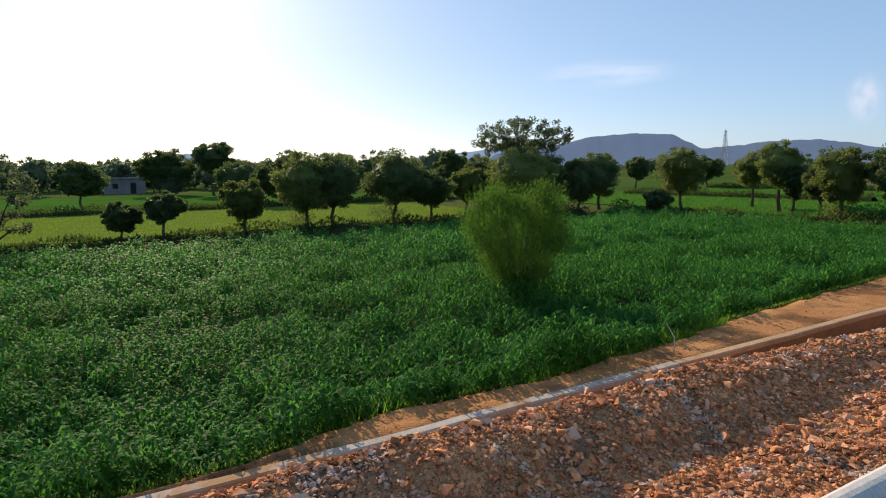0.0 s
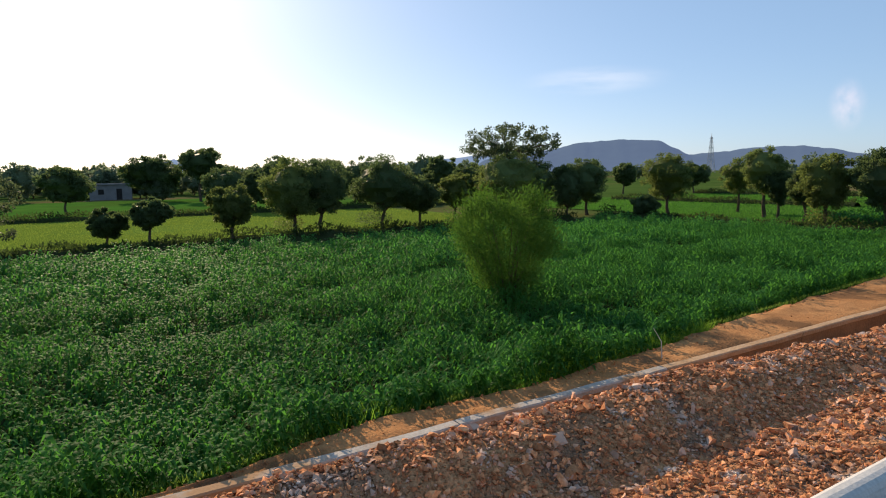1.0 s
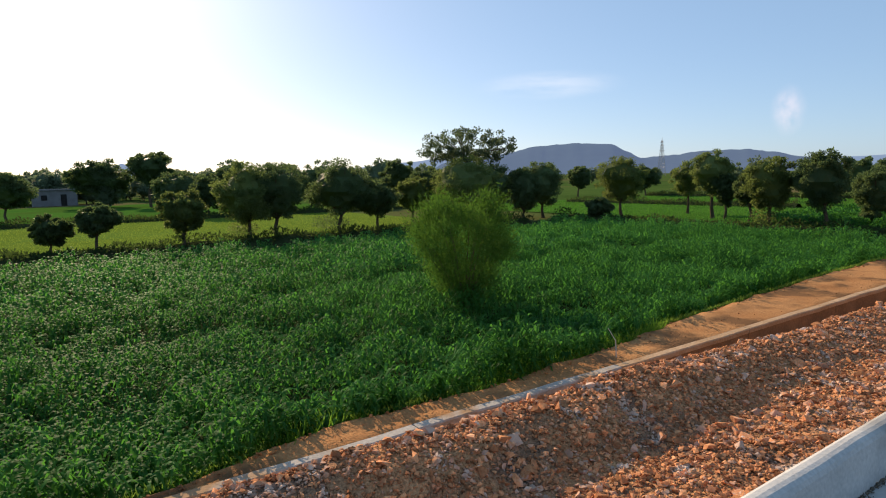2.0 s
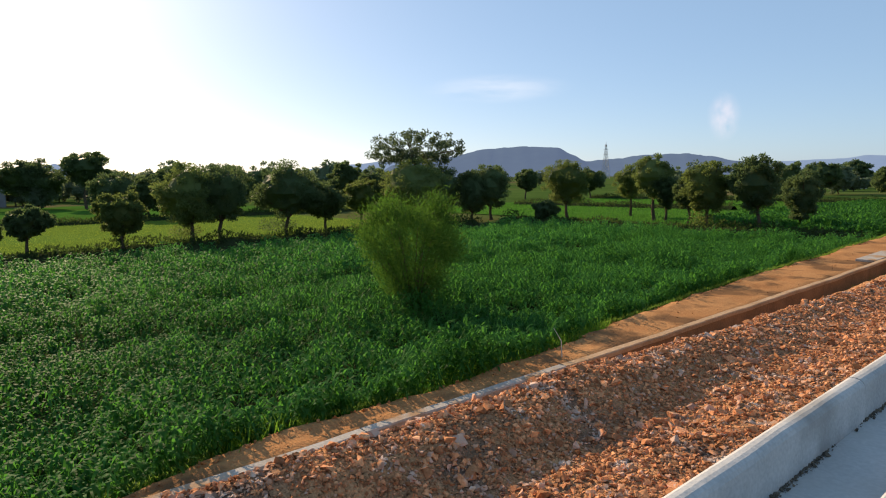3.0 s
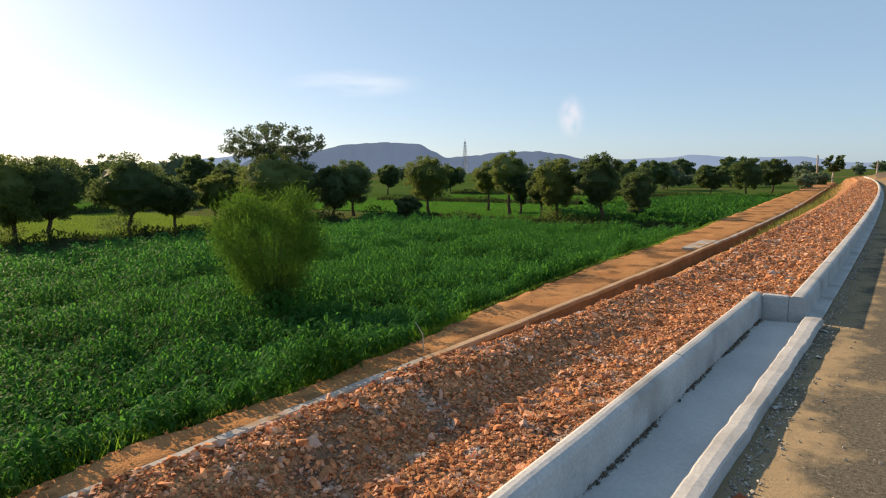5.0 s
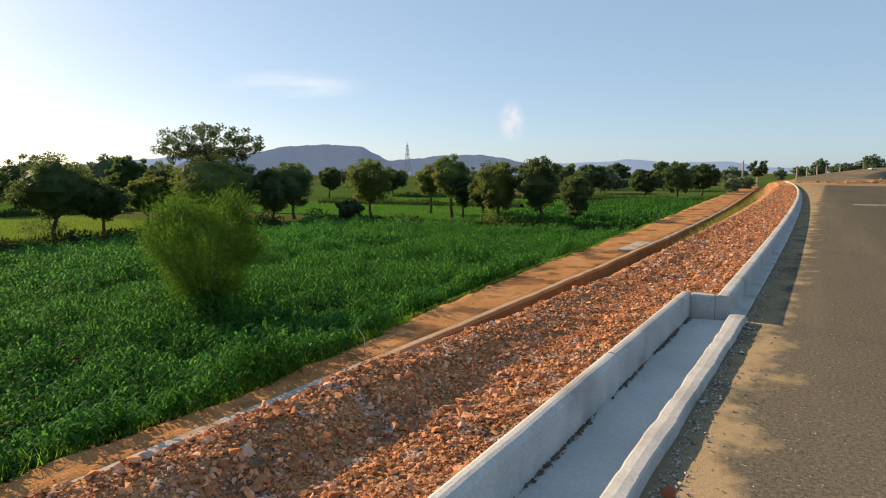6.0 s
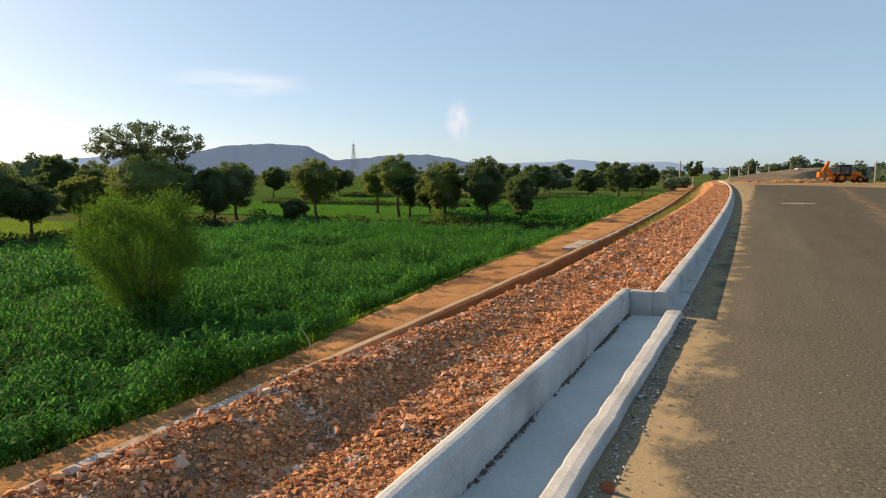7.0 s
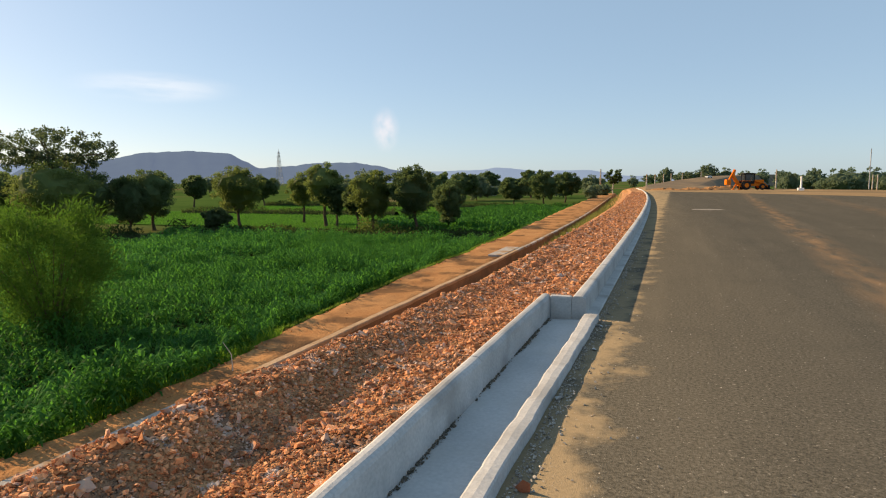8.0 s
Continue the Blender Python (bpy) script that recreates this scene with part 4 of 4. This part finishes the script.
def grass(name, n, where, length, width, material, seed, label):
    """Upright thin blades at places given by where(r) -> x, y, z."""
    r = np.random.default_rng(seed)
    p = np.array([where(r) for k in range(n)])
    d = unit(n, r) * 0.55 + np.array([0, 0, 1.0])
    d /= np.linalg.norm(d, axis=1, keepdims=True)
    L = length * r.uniform(0.5, 1.3, n)
    v, f = leaves_mesh(p, d, unit(n, r), L, np.full(n, width))
    return tagged(obj(name, v, f, material), label, "grass", kind="stuff")


def on_verge(r):
    y = -4 + 50 * r.random()
    e = track_edge(y)
    q = r.random()
    return (e - 0.02 - 0.8 * q, y, TRACK - 0.03 - 0.55 * max(0, q - 0.15))


grass("verge_grass", 16000, on_verge, 0.09, 0.012, M_GRASS, 31, "short green grass on the edge of the track")


def in_ditch(r):
    y = 8 + 34 * r.random()
    while nz(y, 5, 0.35) < 0.05 - 0.3 * (20 < y < 34):
        y = 8 + 34 * r.random()
    x = -5.2 + (1.5 if y < 19 else 2.6) * r.random()
    return (x + wall_shift(y), y, -2.1 + 0.74 * max(0.0, x + 4.7))


def crop_foot(r):
    y = 0.5 + 12 * r.random()
    while nz(y, 12, 0.8) < 0.08:
        y = 0.5 + 12 * r.random()
    x = track_edge(y) - 0.1 - 0.5 * r.random()
    return (x, y, field_ground(x, y) - 0.05)


grass("edge_grass", 4200, crop_foot, 0.42, 0.018, M_EDGEGRASS, 36, "tall bright yellow-green grass along the crop edge")
grass("ditch_grass", 2600, in_ditch, 0.34, 0.02, M_DRYGRASS, 32, "tufts of yellow-green grass in the ditch by the wall")
grass("pale_grass", 44000, lambda r: (-37.9 - 28 * r.random() ** 1.4, -28 + 60 * r.random(), FIELD + 0.03), 0.11, 0.04, M_STRAW, 33, "short pale green grass in a sunlit field")
grass("young_crop", 44000, lambda r: (-12 - 50 * r.random(), 47 + 44 * r.random(), FIELD), 0.17, 0.05, M_YOUNG, 34, "bright green young crop in a far field")

# ---- things on and by the road ----
rock = new("red_rock", stone_meshes[3].copy())
rock.data.materials[0] = M_ROCK
rock.matrix_basis = Matrix.LocRotScale((0.335, 3.0, 0.03), Euler((0.2, 0.1, 0.8)), (0.085, 0.08, 0.1))
tagged(rock, "small broken red brick lump lying by the drain", "rock")

for x, y, size, turn, k in ((0.3, 4.45, 0.15, 0.4, 5), (0.36, 5.9, 0.09, 1.3, 9), (0.29, 6.9, 0.11, 2.2, 14)):
    lump = new("concrete_lump", stone_meshes[k].copy())
    lump.data.materials[0] = M_CONCRETE
    lump.matrix_basis = Matrix.LocRotScale((x, y, 0.012), Euler((0.05, 0.08, turn)), (size, size * 0.8, size * 0.4))
    tagged(lump, "flat spilt lump of pale concrete beside the channel lip", "concrete lump")

r = np.random.default_rng(50)
gp, gs = [], []
for k in range(12000):
    y = 0.5 + 20 * r.random() ** 1.8
    x = 0.245 + kerb_shift(y) + abs(r.normal()) * (0.06 if k % 5 else 0.16)
    s = 0.004 + 0.026 * r.random() ** 6
    gp.append((x, y, s * 0.25)), gs.append(s)
for k in range(2600):
    y = 1 + 26 * r.random() ** 1.4
    x = 0.5 + kerb_shift(y) + 9 * r.random() ** 1.3
    s = 0.005 + 0.014 * r.random() ** 3
    gp.append((x, y, s * 0.25 + 0.004)), gs.append(s)
grit = stones_in("loose_grit", np.array(gp), gs, M_GRIT, None, 8)
tagged(grit, "grey chippings scattered along the asphalt edge", "gravel")

r = np.random.default_rng(51)
gp, gs = [], []
for k in range(7000):
    y = 0.4 + 6.8 * r.random()
    if nz(y, 7, 1.6) + 0.2 * r.normal() < 0.0:
        continue
    s = 0.004 + 0.03 * r.random() ** 6
    gp.append((-0.332 + abs(r.normal()) * (0.012 + 0.03 * max(0, nz(y, 7, 1.6))), y, -0.016 + s * 0.2)), gs.append(s)
silt = stones_in("channel_silt", np.array(gp), gs, M_DIRT, None, 9)
tagged(silt, "dark grit washed against the kerb in the channel", "silt")


twig = new("dry_twig", None)
twig.matrix_basis = pose(-6.0, 8.5, TRACK)
bm = bmesh.new()
rod(bm, (0, 0, -0.02), (-0.1, 0.1, 0.24), 0.012, 0.008, 5)
rod(bm, (-0.1, 0.1, 0.24), (-0.32, 0.16, 0.42), 0.008, 0.004, 5)
part("stick", bm, M_PALEBARK, twig)
tagged(twig, "pale dry twig sticking up from the track", "twig")

bm = bmesh.new()
box(bm, -0.32, 0.32, -1.7, 1.7, -0.06, 0.03, 0.015)
slab = part("concrete_slab", bm, M_COPING)
slab.matrix_basis = pose(-6.15, 27.5, TRACK + 0.02, 0, 0, 1.2)
tagged(slab, "flat pale concrete slab lying on the soil track", "slab")


def post(x, y, z, h, r0, name, label, category, material=M_COPING, cap=False):
    root = empty(name, x, y, z)
    bm = bmesh.new()
    rod(bm, (0, 0, -0.3), (0, 0, h), r0, r0 * 0.75, 8)
    part("shaft", bm, material, root)
    if cap:
        bm = bmesh.new()
        box(bm, -0.42, 0.42, -0.35, 0.35, -0.05, 0.36, 0.05)
        part("base_block", bm, material, root)
    return tagged(root, label, category)


pole = post(-16.0, 159, TRACK - 0.2, 6.2, 0.22, "concrete_pole", "pale concrete pole standing beyond the retaining wall", "pole")
post(19.9, 138, 0, 3.6, 0.16, "concrete_pole", "grey concrete pole at the far edge of the road", "pole")
post(33.5, 128, 0, 2.4, 0.12, "marker_post", "short pale post at the road edge", "post")
post(34.3, 128.3, 0, 2.4, 0.12, "marker_post", "short pale post at the road edge", "post")
post(36, 140, 0, 7.4, 0.1, "thin_pole", "tall thin grey pole among far trees", "pole", M_STEEL)
post(19.2, 108, 0, 2.1, 0.16, "marker_stone", "white marker post set on a stone block", "post", M_WHITE, True)
for y in (185, 222, 250, 282, 318, 372):
    post(between(y, FAR_X) - 0.6, y, between(y, FAR_Z) - 0.1, 3.2, 0.22, "far_post", "pale post along the far road", "post")

# far shed
shed = empty("farm_shed", -49, 172, FIELD, 20)
boxed("wall", -2.6, 2.6, -1.6, 1.6, -0.2, 2.3, M_REDWALL, shed)
bm = bmesh.new()
box(bm, -3.0, 3.0, -2.0, 2.0, 2.3, 2.5, 0.04)
part("roof", bm, M_STEEL, shed)
boxed("door", -0.5, 0.5, -1.66, -1.6, 0, 1.9, M_BLACK, shed)
tagged(shed, "small white farm shed with a flat metal roof", "shed")

# far car
car = empty("far_car", 17.2, 338, between(338, FAR_Z) + 0.05, 60)
bm = bmesh.new()
box(bm, -2.1, 2.1, -0.85, 0.85, 0.35, 0.95, 0.12)
part("body", bm, M_WHITE, car)
bm = bmesh.new()
box(bm, -1.1, 1.2, -0.75, 0.75, 0.95, 1.5, 0.16)
part("cabin", bm, M_GLASS, car)
for x in (-1.3, 1.3):
    for y in (-0.8, 0.8):
        bm = bmesh.new()
        rod(bm, (x, y - 0.1, 0.32), (x, y + 0.1, 0.32), 0.32, None, 14)
        part("wheel", bm, M_BLACK, car)
tagged(car, "white car on the far end of the road", "car")


# ---- backhoe loader ----
def wheel(parent, x, y, rad, width):
    bm = bmesh.new()
    rod(bm, (x, y - width / 2, rad), (x, y + width / 2, rad), rad, None, 20)
    es = [e for e in bm.edges if len({v.co.y for v in e.verts}) == 1 or abs(e.verts[0].co.y - e.verts[1].co.y) < 1e-5]
    bmesh.ops.bevel(bm, geom=es, offset=rad * 0.12, segments=2, affect="EDGES")
    t = part("wheel", bm, M_BLACK, parent)
    bm = bmesh.new()
    rod(bm, (x, y - width / 2 - 0.02, rad), (x, y + width / 2 + 0.02, rad), rad * 0.5, None, 14)
    part("rim", bm, M_ORANGE, t)


digger = empty("backhoe_loader", 12.6, 114.5, -0.01, 20)
bm = bmesh.new()
box(bm, -1.6, 2.3, -0.5, 0.5, 0.6, 1.05, 0.06)
part("chassis", bm, M_ORANGE, digger)
bm = bmesh.new()
box(bm, 0.75, 2.35, -0.48, 0.48, 1.0, 1.65, 0.12)
part("hood", bm, M_ORANGE, digger)
cab = boxed("cab", -0.9, 0.7, -0.7, 0.7, 1.0, 1.35, M_BLACK, digger, 0.05)
boxed("cab_glass", -0.82, 0.62, -0.64, 0.64, 1.35, 2.55, M_GLASS, cab, 0.06)
boxed("cab_roof", -1.0, 0.8, -0.76, 0.76, 2.55, 2.75, M_BLACK, cab, 0.07)
for x in (-0.88, 0.66):
    for y in (-0.68, 0.68):
        bm = bmesh.new()
        box(bm, x - 0.05, x + 0.05, y - 0.05, y + 0.05, 1.3, 2.58)
        part("cab_post", bm, M_BLACK, cab)
for y in (-0.85, 0.85):
    wheel(digger, -0.75, y, 0.74, 0.45)
    wheel(digger, 1.95, y * 0.95, 0.5, 0.34)
    boxed("fender", -1.35, -0.1, y - 0.24, y + 0.24, 1.42, 1.5, M_ORANGE, digger, 0.03)
    bm = bmesh.new()
    rod(bm, (0.6, y * 0.75, 1.5), (2.3, y * 0.75, 1.05), 0.1, 0.1, 6)
    rod(bm, (2.3, y * 0.75, 1.05), (3.0, y * 0.75, 0.45), 0.1, 0.09, 6)
    part("loader_arm", bm, M_ORANGE, digger)
    bm = bmesh.new()
    rod(bm, (-1.7, y * 0.9, 0.95), (-2.0, y * 1.25, 0.08), 0.1, 0.09, 6)
    box(bm, -2.2, -1.8, y * 1.25 - 0.16, y * 1.25 + 0.16, 0.02, 0.09)
    part("stabiliser", bm, M_ORANGE, digger)
bm = bmesh.new()
prof = [(2.95, 0.75), (2.9, 0.2), (3.1, 0.06), (3.75, 0.04), (3.72, 0.09), (3.2, 0.16), (3.02, 0.32), (3.04, 0.75)]
va = [bm.verts.new((x, -1.1, z)) for x, z in prof]
vb = [bm.verts.new((x, 1.1, z)) for x, z in prof]
for i in range(len(prof)):
    j = (i + 1) % len(prof)
    bm.faces.new((va[i], va[j], vb[j], vb[i]))
bm.faces.new(va[::-1]), bm.faces.new(vb)
part("loader_bucket", bm, M_BLACK, digger)
bm = bmesh.new()
rod(bm, (-1.7, 0, 0.9), (-2.6, 0, 2.3), 0.34, 0.3, 6)
rod(bm, (-2.6, 0, 2.3), (-2.3, 0, 3.3), 0.3, 0.2, 6)
part("boom", bm, M_ORANGE, digger)
bm = bmesh.new()
rod(bm, (-2.3, 0, 3.3), (-3.2, 0, 1.6), 0.24, 0.18, 6)
part("dipper_arm", bm, M_ORANGE, digger)
bm = bmesh.new()
rod(bm, (-2.0, 0, 1.5), (-2.6, 0, 2.9), 0.06, 0.06, 6)
part("hydraulic_ram", bm, M_STEEL, digger)
bm = bmesh.new()
box(bm, -3.8, -3.0, -0.45, 0.45, 0.8, 1.7, 0.14)
part("digging_bucket", bm, M_ORANGE, digger)
tagged(digger, "orange backhoe loader parked at the end of the asphalt", "excavator")


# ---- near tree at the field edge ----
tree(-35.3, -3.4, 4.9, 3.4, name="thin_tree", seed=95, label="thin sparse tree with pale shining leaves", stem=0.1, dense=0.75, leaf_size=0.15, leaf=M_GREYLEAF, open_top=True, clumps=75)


# ---- clouds ----
def cloud(name, az, el, w, h, strength, seed, label, colour):
    """A sheet of thin vapour far beyond the hills."""
    m = bpy.data.materials.new(name)
    m.use_nodes = True
    n, l = m.node_tree.nodes, m.node_tree.links
    n.remove(n["Principled BSDF"])
    em, tr, ms = n.new("ShaderNodeEmission"), n.new("ShaderNodeBsdfTransparent"), n.new("ShaderNodeMixShader")
    em.inputs[0].default_value, em.inputs[1].default_value = (*colour, 1), 1.0
    co = n.new("ShaderNodeTexCoord")
    no = n.new("ShaderNodeTexNoise")
    no.inputs["Scale"].default_value, no.inputs["Detail"].default_value = 1.5, 3
    mp = n.new("ShaderNodeMapping")
    mp.inputs["Location"].default_value = (seed, seed * 2, 0)
    l.new(co.outputs["Object"], mp.inputs[0]), l.new(mp.outputs[0], no.inputs["Vector"])
    ln = n.new("ShaderNodeVectorMath")
    ln.operation = "LENGTH"
    l.new(co.outputs["Object"], ln.inputs[0])
    fall = n.new("ShaderNodeMapRange")
    fall.interpolation_type = "SMOOTHSTEP"
    fall.inputs[1].default_value, fall.inputs[2].default_value, fall.inputs[3].default_value, fall.inputs[4].default_value = 0.15, 1.0, 1.0, 0.0
    l.new(ln.outputs["Value"], fall.inputs[0])
    cut = n.new("ShaderNodeMapRange")
    cut.inputs[1].default_value, cut.inputs[2].default_value, cut.inputs[4].default_value = 0.25, 0.6, strength
    l.new(no.outputs["Fac"], cut.inputs[0])
    mu = n.new("ShaderNodeMath")
    mu.operation = "MULTIPLY"
    l.new(fall.outputs[0], mu.inputs[0]), l.new(cut.outputs[0], mu.inputs[1])
    l.new(mu.outputs[0], ms.inputs[0]), l.new(tr.outputs[0], ms.inputs[1]), l.new(em.outputs[0], ms.inputs[2])
    l.new(ms.outputs[0], n["Material Output"].inputs[0])
    dist = 4300
    c = Vector((-dist * math.sin(radians(az)), dist * math.cos(radians(az)), dist * math.tan(radians(el))))
    ob = new(name, mesh_of(name, [(-1, -1, 0), (1, -1, 0), (1, 1, 0), (-1, 1, 0)], [(0, 1, 2, 3)], m))
    ob.matrix_world = look(c, (0, 0, 1.6)) @ Matrix.Diagonal((w, h, 1, 1))
    tagged(ob, label, "cloud", kind="structure")


cloud("cloud_puff", 25.4, 4.7, 110, 170, 0.32, 3.0, "small pinkish puff of cloud over the hills", (0.95, 0.82, 0.85))
cloud("cloud_streak", 44.5, 7.8, 560, 110, 0.2, 8.0, "faint white streak of high cloud", (1.0, 0.97, 0.95))

r = np.random.default_rng(61)
gp, gs = [], []
for k in range(1500):
    y = -1 + 34 * r.random() ** 1.3
    e = track_edge(y)
    q = r.random()
    x = e + 0.1 * r.normal() if q < 0.55 else e + (-5.75 + wall_shift(y) - e) * r.random()
    s = 0.012 + 0.06 * r.random() ** 3 * (1.4 if q < 0.55 else 0.6)
    gp.append((x, y, TRACK - 0.02 + s * 0.1 - max(0, e - x) * 0.6)), gs.append(s)
clods = stones_in("soil_clods", np.array(gp), gs, M_SOIL, None, 12)
tagged(clods, "dry clods of orange soil along the track edge", "soil")


def far_bank(r):
    y = 50 + 5 * r.normal() if r.random() < 0.5 else 36 + 80 * r.random() ** 1.3
    u = r.random() ** 1.6
    x0, x1 = -5.3 + wall_shift(y), -2.7 + kerb_shift(y)
    return (x0 + (x1 - x0) * u, y, -2.15 + 1.45 * u)


grass("bank_grass", 3800, far_bank, 0.45, 0.04, M_DRYGRASS, 35, "yellow-green rough grass on the bank below the rubble")

# far farmhouse
house = empty("farm_house", -128, 9, FIELD, 84)
boxed("wall", -3.4, 3.4, -2.0, 2.0, -0.2, 2.7, M_PLASTER, house)
boxed("roof", -3.7, 3.7, -2.3, 2.3, 2.7, 2.95, M_PLASTER, house, 0.03)
boxed("door", 0.9, 1.8, -2.06, -2.0, 0, 2.0, M_BLACK, house)
boxed("window", -2.0, -1.1, -2.05, -2.0, 1.0, 1.9, M_BLACK, house)
tagged(house, "plain grey flat-roofed farm house beyond the fields", "house")


def dust_patch(x, y, length, width, turn, material, label, seed):
    """A thin ragged spill lying on the asphalt."""
    r = random.Random(seed)
    n = 36
    verts, faces = [(0, 0, 0.022)], []
    for ring_at, z in ((0.55, 0.02), (1.0, 0.004)):
        for k in range(n):
            a = 2 * math.pi * k / n
            q = ring_at * (1 + 0.55 * nz(math.cos(a) * 2.5, math.sin(a) * 2.5, 1.0, seed + ring_at) + 0.2 * r.uniform(-1, 1) * ring_at)
            verts.append((math.cos(a) * q * width, math.sin(a) * q * length, z))
    for k in range(n):
        j = (k + 1) % n
        faces += [(0, 1 + k, 1 + j), (1 + k, 1 + n + k, 1 + n + j, 1 + j)]
    ob = obj("dust_patch", verts, faces, material, smooth=True)
    ob.matrix_basis = pose(x, y, 0, 0, 0, turn)
    tagged(ob, label, "dirt patch", kind="structure")


dust_patch(2.9, 37.0, 0.6, 0.75, 8, M_GRIT, "pale grey spill of fine grit on the asphalt", 3)
